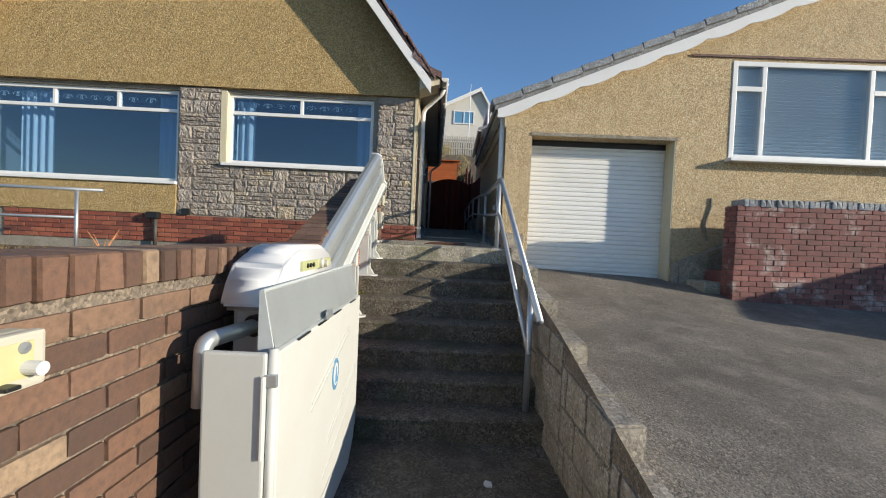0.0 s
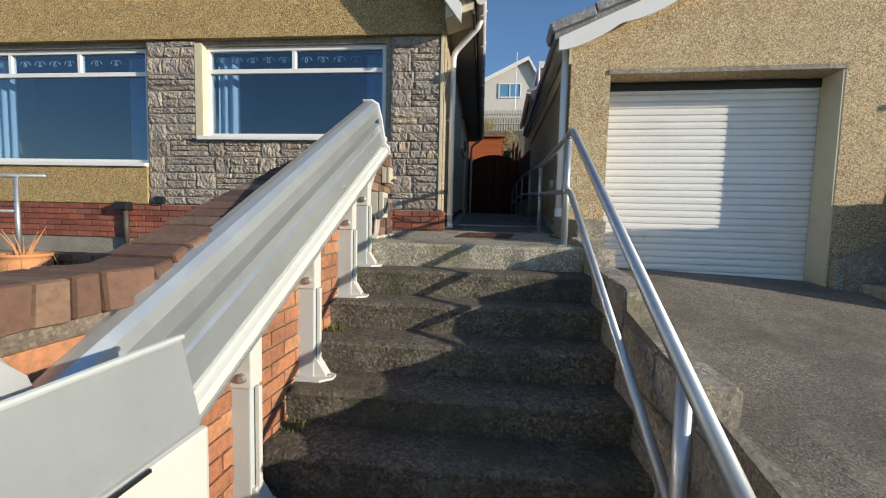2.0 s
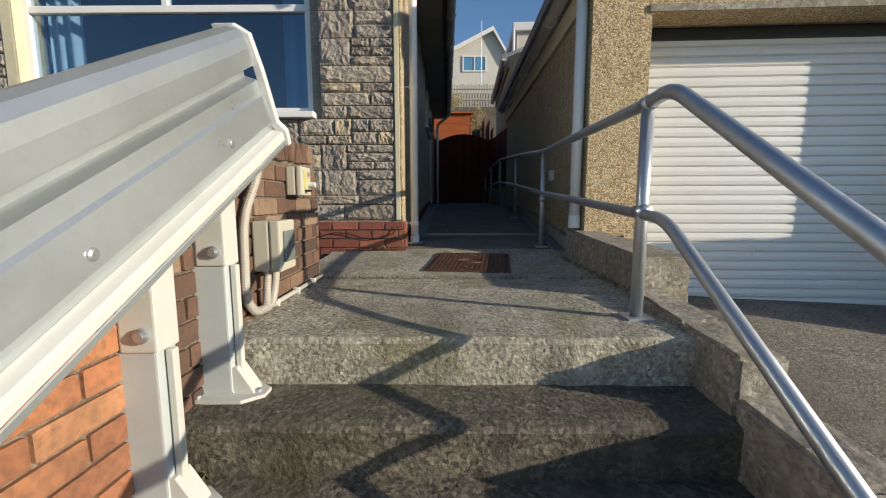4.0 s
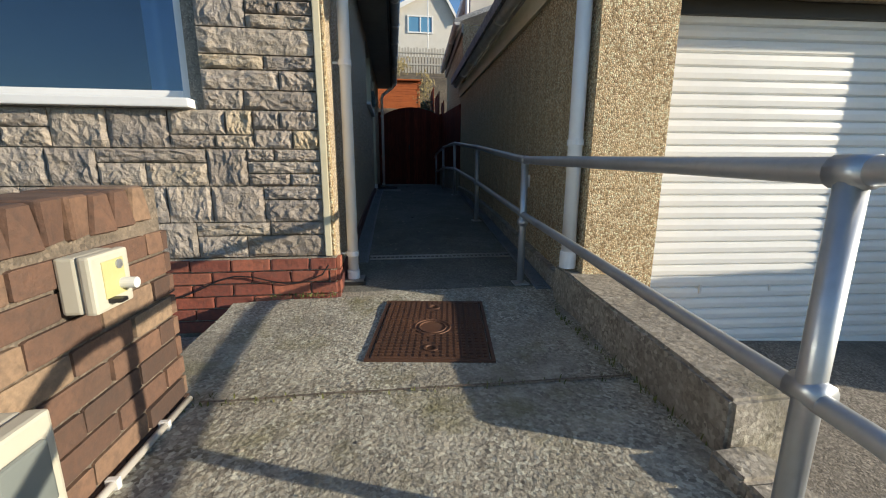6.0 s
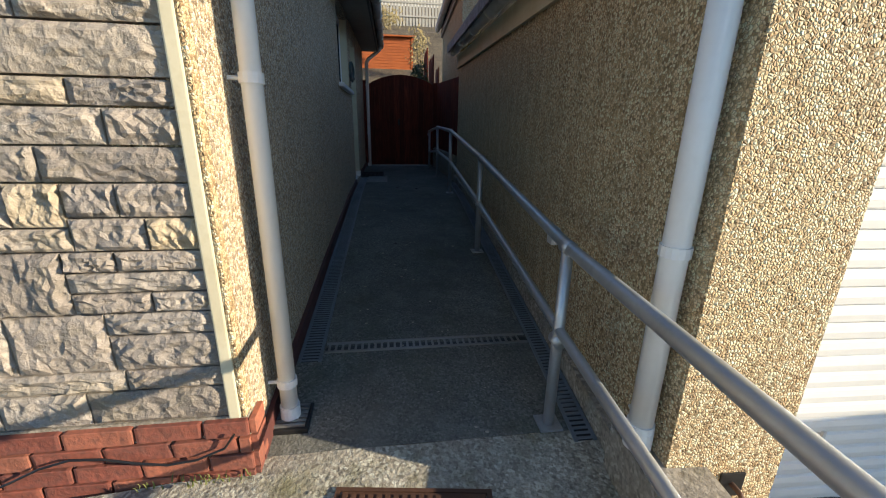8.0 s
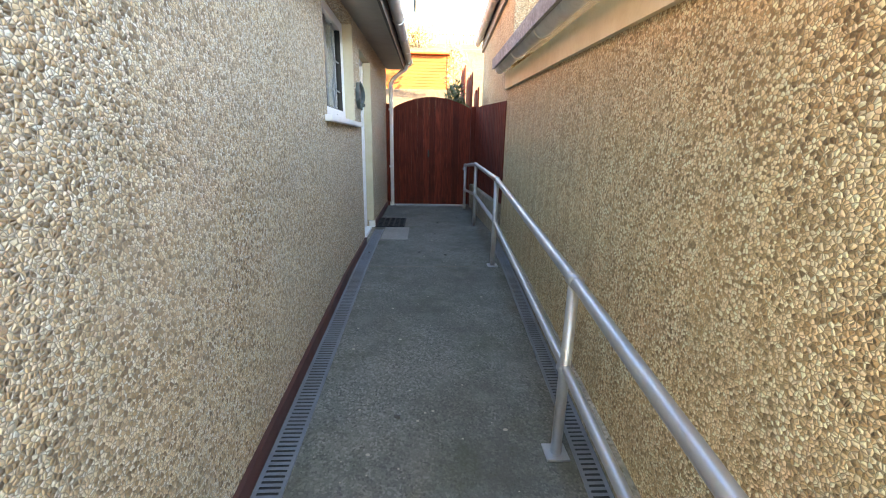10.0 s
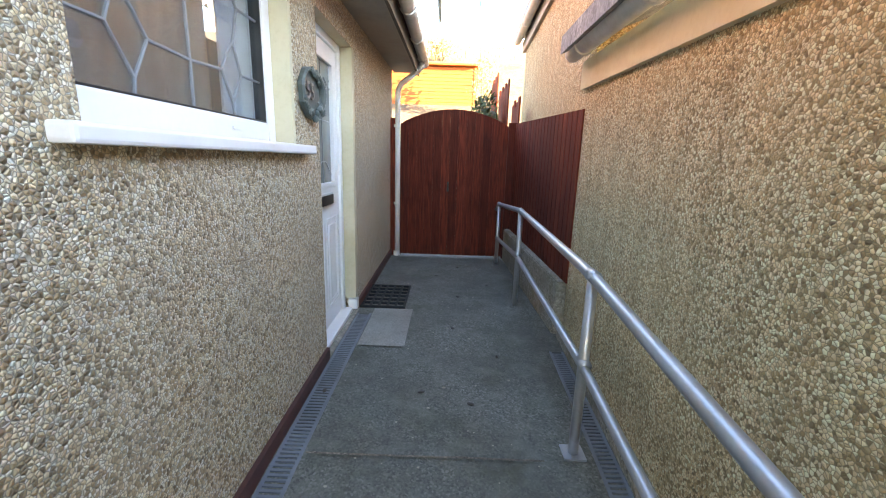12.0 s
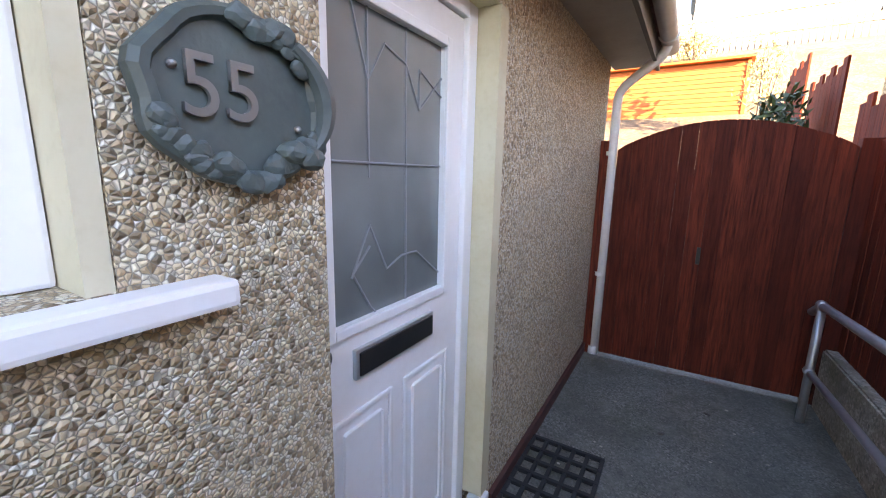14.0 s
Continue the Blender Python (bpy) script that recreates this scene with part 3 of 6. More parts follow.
def downpipe(label, pts, r, clips, mat=M_GUTTER, shoe=None, at=None):
    d = thing("downpipe", label, "downpipe", at)
    part("pipe", tube(bmesh.new(), pts, r, 16), mat, d, smooth=True)
    for (x, y, z, dx, dy) in clips:
        bm = bmesh.new()
        tube(bm, [(x, y, z - 0.017), (x, y, z + 0.017)], r + 0.006, 16)
        tube(bm, [(x, y, z), (x + dx, y + dy, z)], 0.008, 6)
        part("pipe_clip", bm, mat, d)
    if shoe:
        x, y, z = shoe
        part("socket", tube(bmesh.new(), [(x, y, z), (x, y, z + 0.07)], r + 0.007, 16), mat, d)
    return d


PX, PY = -0.543, 7.243
downpipe("white round downpipe at the bungalow's front corner", bend([(PX, PY, 0.075), (PX, PY, 2.28), (-0.24, PY - 0.16, 2.52), (-0.21, PY - 0.18, 2.60)], 0.09), 0.035,
         [(PX, PY, 0.26, -0.075, 0.0), (PX, PY, 1.45, -0.075, 0)], M_WHITE, (PX, PY, 0.075))
downpipe("white round downpipe beside the garden gate", bend([(-0.525, 15.18, 0.375), (-0.525, 15.18, 2.58), (-0.235, 15.16, 2.80), (-0.21, 15.15, 2.88)], 0.09), 0.035,
         [(-0.535, 15.18, 1.10, -0.08, 0), (-0.535, 15.18, 2.1, -0.08, 0)], M_WHITE, (-0.535, 15.18, 0.375))

# plinth along the side wall
setting("plinth_left", prism([(7.05, path_z(7.05) - 0.1), (12.21, 0.3), (12.21, 0.455), (11.0, 0.435), (8.95, 0.305), (7.05, 0.15)], LX + 0.001, LX + 0.022, "x"), M_PLINTH, "chipped maroon painted plinth", "plinth")
setting("plinth_left_rear", boxes((LX + 0.001, LX + 0.022, 13.14, 15.3, 0.3, 0.46)), M_PLINTH, "chipped maroon painted plinth", "plinth")


# ---- right house, in its own frame ----
def rset(name, bm, mat, label, category):
    return setting(name, bm, mat, label, category, RH)


GAR = (0.415, 2.67, -0.6, 1.79)
RWIN = (3.47, 7.85, 1.54, 3.06)
bm = bmesh.new()
wall_with_holes(bm, 0.0, 9.4, -1.0, 2.02, 0.0, 0.24, [GAR, (RWIN[0], RWIN[1], RWIN[2], 2.02)])
wall_with_holes(bm, RWIN[0] - 0.5, 9.4, 2.02, 3.06, 0.001, 0.24, [(RWIN[0], RWIN[1], 2.0, 3.06)])
rset("wall_front_right", bm, M_DASHR, "tan pebbledashed front wall with the garage", "wall")
RS = 0.413
bm = prism([(0.003, 2.02), (RWIN[0] - 0.5, 2.02), (RWIN[0] - 0.5, 3.06), (RWIN[1] + 1.3, 3.06), (RWIN[1] + 1.3, 2.22 + RS * 7.6 - RS * 1.8), (7.4, 2.16 + RS * 7.4), (0.003, 2.17)], 0.002, 0.24, "y")
rset("gable_right", bm, M_DASHR, "tan pebbledashed gable with a scalloped verge", "wall")
rset("string_course", boxes((2.83, 9.4, -0.022, 0.0, 3.11, 3.145)), M_REDTILE, "thin brown drip course above the window", "trim")
rset("wall_side_right", prism([(0.242, -0.8), (6.04, -0.8), (6.04, 2.30), (0.242, 2.04)], 0.0, 0.25, "x"), M_DASHR, "tan pebbledashed side wall along the alley", "wall")
rset("wall_end_right", boxes((0.25, 9.4, 5.7, 5.95, -0.8, 2.28)), M_DASHR, "pebbledashed end wall", "wall")
# garage interior
rset("garage_inside", boxes((0.3, 3.3, 0.9, 0.95, -0.9, 2.0)), M_ROOM, "dark back of the garage", "wall")

# the eaves rise a little towards the rear
RHT = RH @ Matrix.Translation((0, 0, 2.13)) @ Matrix.Rotation(math.atan(0.045), 4, "X") @ Matrix.Translation((0, 0, -2.16))
rroof = thing("garage_roof", "low grey tiled roof with a white scalloped barge board", "roof", RHT, kind="structure")
part("roof_slope", prism([(-0.20, 2.16), (7.4, 2.16 + RS * 7.6), (7.4, 2.27 + RS * 7.6), (-0.20, 2.27)], -0.10, 6.04, "y"), M_SLATE, rroof)
part("roof_slope", prism([(7.4, 2.16 + RS * 7.6), (12, 2.16 + RS * 3.0), (12, 2.27 + RS * 3.0), (7.4, 2.27 + RS * 7.6)], -0.10, 6.04, "y"), M_SLATE, rroof)
# scalloped barge board
bm = bmesh.new()
top, bot = [], []
N = 150
for k in range(N + 1):
    u = -0.16 + 7.5 * k / N
    d = (u + 0.16) / 0.62
    sc = abs(math.sin(math.pi * d))
    z = 2.16 + RS * (u + 0.2)
    top.append((u, z))
    bot.append((u, z - 0.125 - 0.055 * sc ** 0.7))
tv = [[bm.verts.new((u, yv, z)) for u, z in top] for yv in (-0.14, -0.112)]
bv = [[bm.verts.new((u, yv, z)) for u, z in bot] for yv in (-0.14, -0.112)]
for k in range(N):
    bm.faces.new((tv[0][k], tv[0][k + 1], bv[0][k + 1], bv[0][k]))
    bm.faces.new((tv[1][k], bv[1][k], bv[1][k + 1], tv[1][k + 1]))
    bm.faces.new((bv[0][k], bv[0][k + 1], bv[1][k + 1], bv[1][k]))
    bm.faces.new((tv[0][k], tv[1][k], tv[1][k + 1], tv[0][k + 1]))
part("barge_board", bm, M_WHITE, rroof, "white scalloped barge board")
vt = finish(boxes((-0.235, 0.235, -0.12, 0.32, -0.02, 0.075), bevel=0.012), "verge_tile", M_SLATE)
for k in range(17):
    u = -0.02 + 0.445 * k
    ob = new("verge_tile", vt)
    ob.parent = rroof
    ob.matrix_local = Matrix.Translation((u, -0.06, 2.245 + RS * (u + 0.2))) @ Matrix.Rotation(-(math.atan(RS) - 0.05), 4, "Y")
rset("fascia_right", prism([(0.0, 1.915), (6.10, 2.19), (6.10, 2.37), (0.0, 2.095)], -0.028, 0.0, "x"), M_CREAM, "cream fascia board below the gutter", "fascia")
gutter("gutter", -0.095, -0.12, 6.12, 2.185, 0.06, M_GUTTER, "mossy white plastic gutter along the garage wall", RHT, every=0.95)
downpipe("white square downpipe at the garage corner", [(-0.055, 0.09, 0.27), (-0.055, 0.09, 2.12)], 0.04, [(-0.055, 0.09, 0.965, 0.055, 0.06), (-0.055, 0.09, 0.33, 0.02, 0.1)], M_WHITE, (-0.055, 0.09, 0.25), RH)
# cement fillet at the foot of the side wall
rset("fillet_right", prism([(0.25, -0.3), (6.0, -0.2), (6.0, 0.46), (4.4, 0.44), (2.3, 0.32), (1.0, 0.21), (0.25, 0.15)], -0.05, 0.0, "x"), M_RENDERC, "yellowed cement fillet at the wall's foot", "plinth")

# roller shutter
shutter = thing("garage_door", "closed white roller shutter garage door with horizontal slats", "garage door", RH)
slat = prism([(0.0, 0.0), (-0.016, 0.01), (-0.020, 0.040), (-0.016, 0.068), (0.0, 0.076), (0.012, 0.076), (0.012, 0.0)], GAR[0] - 0.02, GAR[1] + 0.02, "x")
sm = finish(slat, "slat", M_SHUT)
for k in range(29):
    ob = new("slat", sm)
    ob.parent = shutter
    ob.matrix_local = Matrix.Translation((0, 0.315, -0.42 + 0.077 * k))
part("bottom_rail", boxes((GAR[0], GAR[1], 0.295, 0.329, -0.49, -0.42), bevel=0.004), M_SHUT, shutter)
# solid black block stands in for the shade of the slot under the lintel
part("shutter_box", boxes((GAR[0], GAR[1], 0.27, 0.329, 1.70, 1.788), bevel=0.006), M_BLACK, shutter, "black block drawn for the shaded slot above the shutter")
part("lock", boxes((0.95, 0.965, 0.288, 0.30, 0.0, 0.06)), M_GUTTER, shutter)
part("lock", boxes((1.45, 1.465, 0.288, 0.30, 0.01, 0.05)), M_GUTTER, shutter)
rset("garage_jamb", boxes((GAR[1] - 0.022, GAR[1] - 0.001, 0.004, 0.29, -0.6, 1.789)), M_CREAM, "cream painted garage jamb", "trim")
rset("garage_lining", boxes((GAR[0] - 0.1, GAR[0], 0.241, 0.42, -0.6, 1.79), (GAR[1], GAR[1] + 0.1, 0.241, 0.42, -0.6, 1.79), (GAR[0] - 0.1, GAR[1] + 0.1, 0.241, 0.42, 1.791, 1.96)), M_RENDERC, "rendered lining of the garage opening", "wall")
rset("garage_lintel", boxes((GAR[0] - 0.02, GAR[1] + 0.02, -0.012, 0.0, 1.791, 1.84)), M_RENDERC, "rough concrete lintel edge over the shutter", "trim")


# ---- windows ----
def window(name, x0, x1, z0, z1, y, mulls, transom, label, at=None, sill=True, frame_w=0.055, depth=0.07, mat=M_WHITE, out=-1):
    """A framed window in a wall along x; mulls split the frame, transom is the height of the top lights (or None)."""
    w = thing(name, label, "window", at)
    f = frame_w
    ya, yb = y, y + depth
    bars = [(x0, x0 + f, z0, z1), (x1 - f, x1, z0, z1), (x0 + f, x1 - f, z0, z0 + f), (x0 + f, x1 - f, z1 - f, z1)]
    for a, b, c, d in bars:
        part("frame", boxes((a, b, ya, yb, c, d), bevel=0.006), mat, w)
    for m, top_only in mulls:
        part("mullion", boxes((m - f * 0.45, m + f * 0.45, ya + 0.004, yb - 0.004, (transom if top_only else z0 + f), z1 - f), bevel=0.005), mat, w)
    if transom:
        part("transom", boxes((x0 + f, x1 - f, ya + 0.002, yb - 0.002, transom - f * 0.5, transom + f * 0.5), bevel=0.005), mat, w)
    bm = bmesh.new()
    box(bm, x0 + f * 0.6, x1 - f * 0.6, ya + 0.03, ya + 0.036, z0 + f * 0.6, z1 - f * 0.6)
    g = part("pane", bm, M_GLASS, w, "reflective glass pane")
    g.visible_shadow = False
    if sill:
        part("sill", boxes((x0 - 0.05, x1 + 0.03, y - 0.14, y + 0.03, z0 - 0.05, z0 - 0.001), bevel=0.008), mat, w, "white projecting sill")
    return w


def lace(w, x0, x1, z0, z1, y, n):
    """Scrolled pattern stuck inside the top lights."""
    bm = bmesh.new()
    for k in range(n):
        cx = x0 + (x1 - x0) * (k + 0.5) / n
        r = (z1 - z0) * 0.26
        for s in (-1, 1):
            pts = [(cx + s * (0.3 * r + r * (1 - a / 9) * math.cos(a * 0.8)), y, (z0 + z1) / 2 + r * (1 - a / 9) * math.sin(a * 0.8)) for a in range(8)]
            tube(bm, pts, 0.004, 5)
    part("scroll_film", bm, M_CURTAIN, w, "pale scrolled pattern in the top lights")


def curtain(x0, x1, z0, z1, y, label, at=None):
    bm = bmesh.new()
    n = int(abs(x1 - x0) / 0.012)
    sheet(bm, n, 4, lambda s, t: (x0 + (x1 - x0) * s, y + 0.022 * math.sin(s * n * 0.62) + 0.008 * math.sin(s * n * 0.23), z0 + (z1 - z0) * t))
    ob = part("curtain", bm, M_CURTAIN, None, smooth=True)
    if at is not None:
        ob.matrix_world = at
    return tagged(ob, label, "curtain", "curtains behind the front windows")


w = window("window_2", *WIN2, FY + 0.075, [(-2.57, True)], 2.03, "white framed picture window with two top lights")
lace(w, WIN2[0] + 0.08, -2.61, 2.06, 2.28, FY + 0.12, 5)
lace(w, -2.53, WIN2[1] - 0.08, 2.06, 2.28, FY + 0.12, 5)
part("reveal", boxes((WIN2[0] - 0.09, WIN2[0] - 0.003, FY - 0.012, FY + 0.034, WIN2[2], WIN2[3] + 0.02), (WIN2[0] - 0.0, WIN2[0] + 0.012, FY - 0.01, FY + 0.074, WIN2[2], WIN2[3])), M_CREAM, w, "cream painted reveal")
w = window("window_1", *WIN1, FY + 0.075, [(-6.62, True), (-5.58, True)], 2.01, "wide white framed window with top lights")
lace(w, -6.55, -5.65, 2.04, 2.28, FY + 0.12, 4)
lace(w, -5.51, -4.64, 2.04, 2.28, FY + 0.12, 3)
lace(w, -7.58, -6.69, 2.04, 2.28, FY + 0.12, 4)
curtain(-7.3, -6.75, 0.9, 2.28, FY + 0.24, "white curtain drawn to the side of the wide window")
curtain(-5.0, -4.62, 0.9, 2.28, FY + 0.24, "white curtain drawn to the side of the wide window")
curtain(-3.70, -3.40, 1.24, 2.28, FY + 0.24, "white curtain drawn to the side of the picture window")
curtain(-1.66, -1.40, 1.24, 2.28, FY + 0.24, "white vertical curtain at the edge of the picture window")
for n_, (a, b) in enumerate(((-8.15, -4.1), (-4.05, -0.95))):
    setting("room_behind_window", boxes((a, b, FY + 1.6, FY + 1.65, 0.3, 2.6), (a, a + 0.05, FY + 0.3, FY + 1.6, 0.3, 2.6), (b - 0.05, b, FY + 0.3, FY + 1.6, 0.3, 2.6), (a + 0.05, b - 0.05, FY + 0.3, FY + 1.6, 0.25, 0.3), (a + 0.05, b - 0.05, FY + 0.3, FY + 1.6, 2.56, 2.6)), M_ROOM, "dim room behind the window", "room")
w = window("window_3", RWIN[0], RWIN[1], RWIN[2], RWIN[3], -0.01, [(3.96, False), (5.60, False), (6.30, False)], None, "white framed window with pale slatted blinds", RH, frame_w=0.075)
part("transom", boxes((RWIN[0] + 0.07, 3.93, -0.008, 0.055, 2.60, 2.675), bevel=0.005), M_WHITE, w)
part("transom", boxes((5.63, 6.27, -0.008, 0.055, 2.60, 2.675), bevel=0.005), M_WHITE, w)
for ch in w.children:
    if ch.name.startswith("pane"):
        ch.data.materials[0] = M_GLASSB
blind = thing("slatted_blind", "pale horizontal slatted blind behind the window", "blind", RH)
bsm = finish(boxes((RWIN[0] + 0.08, RWIN[1] - 0.08, -0.026, 0.026, -0.001, 0.001)), "slat", M_BLIND)
for k in range(27):
    ob = new("slat", bsm)
    ob.parent = blind
    ob.matrix_local = Matrix.Translation((0, 0.085, RWIN[2] + 0.09 + 0.0525 * k)) @ Matrix.Rotation(-0.8, 4, "X")
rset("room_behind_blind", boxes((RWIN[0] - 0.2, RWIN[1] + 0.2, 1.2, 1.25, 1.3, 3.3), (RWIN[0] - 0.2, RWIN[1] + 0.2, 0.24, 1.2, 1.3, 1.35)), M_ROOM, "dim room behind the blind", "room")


# the side window and front door, in the left house's side wall
def sidewall(bm):
    """Turns a mesh built along x into the plane of the side wall (x runs along y, y into the wall)."""
    bmesh.ops.transform(bm, matrix=Matrix(((0, -1, 0, 0), (1, 0, 0, 0), (0, 0, 1, 0), (0, 0, 0, 1))), verts=bm.verts)
    return bm


SW = Matrix(((0, -1, 0, LX), (1, 0, 0, 0), (0, 0, 1, 0), (0, 0, 0, 1)))
y0, y1, z0, z1 = SIDEWIN
sw = thing("window_4", "white framed leaded window with a projecting sill beside the door", "window", SW)
F = 0.075
for a, b, c, d in ((y0, y0 + F, z0, z1), (y1 - 0.035 - F, y1 - 0.035, z0, z1), (y0 + F, y1 - 0.035 - F, z0, z0 + 0.09), (y0 + F, y1 - 0.035 - F, z1 - F, z1)):
    part("frame", boxes((a, b, 0.09, 0.16, c, d), bevel=0.008), M_WHITE, sw)
part("casement", boxes((y0 + F, y0 + F + 0.007, 0.10, 0.15, z0 + 0.09, z1 - F), (y1 - 0.035 - F - 0.007, y1 - 0.035 - F, 0.10, 0.15, z0 + 0.09, z1 - F), (y0 + F + 0.007, y1 - 0.035 - F - 0.007, 0.10, 0.15, z0 + 0.09, z0 + 0.098), bevel=0.002), M_BLACK, sw, "dark rubber seal round the pane")
p = part("pane", boxes((y0 + F, y1 - 0.035 - F, 0.125, 0.131, z0 + 0.09, z1 - F)), M_GLASSC, sw, "slightly rippled clear glass")
p.visible_shadow = False
part("sill", boxes((y0 - 0.08, y1 + 0.135, -0.055, 0.10, z0 - 0.045, z0 - 0.001), bevel=0.01), M_WHITE, sw, "white projecting sill")
part("reveal", boxes((y1 - 0.034, y1 - 0.002, 0.004, 0.16, z0, z1)), M_CREAM, sw, "stained cream reveal")
bm = bmesh.new()
yc = (y0 + y1 - 0.035) / 2
zw0, zw1 = z0 + 0.10, z1 - F
zm = (zw0 + zw1) / 2
lead = []
for sgn in (-1, 1):
    lead += [[(yc + sgn * (y - yc), z) for y, z in ln] for ln in (
        [(11.505, zw0), (11.499, 1.885), (11.58, 2.007), (11.78, 2.006)], [(11.58, 2.007), (11.53, 2.12), (11.58, 2.26), (11.50, 2.37), (11.505, zw1)],
        [(11.499, 1.885), (11.431, 2.0), (11.475, 2.064), (11.53, 2.12)], [(11.58, 2.26), (11.78, 2.265)])]
    lead.append([(yc + sgn * (11.431 - yc), 2.0), (yc, 1.99)])
lead.append([(yc, zw0), (yc, zw1)])
for ln in lead:
    tube(bm, [(a, 0.122, b) for a, b in ln], 0.0055, 6)
part("leading", bm, M_LEAD, sw, "lead cames in the pane")
part("vent_latch", boxes((yc + 0.18, yc + 0.24, 0.082, 0.09, z0 + 0.04, z0 + 0.052)), M_WHITE, sw)
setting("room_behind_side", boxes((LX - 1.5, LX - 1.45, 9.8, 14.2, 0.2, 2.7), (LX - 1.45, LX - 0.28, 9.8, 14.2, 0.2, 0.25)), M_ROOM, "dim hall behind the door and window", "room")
b_ = part("net_blind", boxes((LX - 0.178, LX - 0.168, y1 - 0.345, y1 - 0.037, z0 + 0.02, z1 - 0.01)), M_CURTAIN)
tagged(b_, "pale net blind hanging behind the leaded pane", "blind")
bm = bmesh.new()
sheet(bm, 60, 4, lambda s, t: (LX - 0.205 + 0.02 * math.sin(s * 40 + 2 * math.sin(s * 9)) * (1 - 0.2 * t), y0 - 0.05 + (y1 - 0.37 - y0 + 0.05) * s, z0 + (z1 - z0) * t))
c_ = part("brown_curtain", bm, M_DRAPE, smooth=True)
tagged(c_, "grey-brown curtain in long folds behind the leaded pane", "curtain")

door = thing("door_1", "closed white panelled front door with leaded glass", "door", SW, kind="structure")
d0, d1 = DOOR_Y[0] + 0.01, 12.99
zb, zt = 0.42, 2.44
part("frame", boxes((d0 - 0.06, d0, 0.085, 0.16, zb - 0.03, 2.498), bevel=0.006), M_WHITE, door)
part("frame", boxes((d1, d1 + 0.065, 0.085, 0.16, zb - 0.03, 2.498), bevel=0.006), M_WHITE, door)
part("frame", boxes((d0, d1, 0.085, 0.16, zt + 0.005, 2.498), bevel=0.006), M_WHITE, door)
part("threshold", boxes((d0 - 0.06, d1 + 0.065, 0.02, 0.17, zb - 0.05, zb - 0.005), bevel=0.008), M_WHITE, door)
gz0, gz1 = 1.50, 2.32
ga, gb = d0 + 0.10, d1 - 0.13
leaf = part("door_leaf", boxes((d0 + 0.004, ga, 0.105, 0.15, zb, zt), (gb, d1 - 0.004, 0.105, 0.15, zb, zt), (ga, gb, 0.105, 0.15, zb, gz0), (ga, gb, 0.105, 0.15, gz1, zt)), M_WHITE, door)
for a, b, c, d in ((ga - 0.03, ga, gz0 - 0.03, gz1 + 0.03), (gb, gb + 0.03, gz0 - 0.03, gz1 + 0.03), (ga, gb, gz0 - 0.03, gz0), (ga, gb, gz1, gz1 + 0.03)):
    part("bead", boxes((a, b, 0.094, 0.106, c, d), bevel=0.005), M_WHITE, leaf)
p = part("pane", boxes((ga, gb, 0.122, 0.128, gz0, gz1)), M_GLASSD, leaf, "grey obscure glass")
p.visible_shadow = False
mid = (ga + gb) / 2
for a, b in ((d0 + 0.07, mid - 0.03), (mid + 0.03, d1 - 0.08)):
    bm = bmesh.new()
    for q, r_, s_, t_ in ((a, a + 0.018, 0.56, 1.24), (b - 0.018, b, 0.56, 1.24), (a + 0.018, b - 0.018, 0.56, 0.578), (a + 0.018, b - 0.018, 1.222, 1.24)):
        box(bm, q, r_, 0.096, 0.106, s_, t_, bevel=0.006)
    box(bm, a + 0.05, b - 0.05, 0.099, 0.106, 0.61, 1.19, bevel=0.012)
    part("panel_moulding", bm, M_WHITE, leaf)
lb = part("letterbox", boxes((d0 + 0.165, d1 - 0.20, 0.09, 0.107, 1.335, 1.425), bevel=0.006), M_ALU, leaf, "chrome framed letterbox")
part("letter_flap", boxes((d0 + 0.178, d1 - 0.213, 0.084, 0.094, 1.345, 1.415), bevel=0.004), M_BLACK, leaf, "black letterbox flap")
bm = bmesh.new()
lathe(bm, [(0.028, 0), (0.028, 0.012), (0.02, 0.02)], 16)
bmesh.ops.transform(bm, matrix=Matrix.Translation((d0 + 0.055, 0.106, 1.44)) @ Matrix.Rotation(math.pi / 2, 4, "X"), verts=bm.verts)
part("door_knob", bm, M_BLACK, leaf)
bm = bmesh.new()
gm = (gz0 + gz1) / 2
q1, q2 = ga + (gb - ga) * 0.30, ga + (gb - ga) * 0.62
for ln in ([(q1, gm - 0.02), (q1, gz1)], [(q2, gz0), (q2, gz1)], [(ga, gm + 0.02), (gb, gm + 0.02)], [(q1, gz0 + 0.20), (q1 - 0.07, gz0 + 0.13), (q1, gz0 + 0.02), (q1 + 0.02, gz0)],
           [(q1, gz0 + 0.26), (q1 + 0.075, gz0 + 0.12), (q2 - 0.02, gz0 + 0.15), (q2 + 0.06, gz0 + 0.15), (gb, gz0 + 0.05)], [(q1, gz0 + 0.26), (q1 - 0.075, gz0 + 0.12)],
           [(q1 - 0.06, gz1), (q1, gz1 - 0.18), (q1 + 0.07, gz1 - 0.07), (q2, gz1 - 0.10), (q2 + 0.07, gz1 - 0.22), (gb, gz1 - 0.1)], [(gb, gz1 - 0.16), (q2 + 0.07, gz1 - 0.10), (q2 + 0.07, gz1 - 0.22)]):
    tube(bm, [(a, 0.119, b) for a, b in ln], 0.0035, 6)
part("leading", bm, M_LEAD, leaf, "lead cames in the door glass")
setting("door_reveal", boxes((LX - 0.20, LX + 0.004, 13.057, 13.127, 0.50, 2.498), (LX - 0.20, LX - 0.003, DOOR_Y[0], 13.057, 2.499, 2.52)), M_CREAM, "cream painted door reveal", "trim")
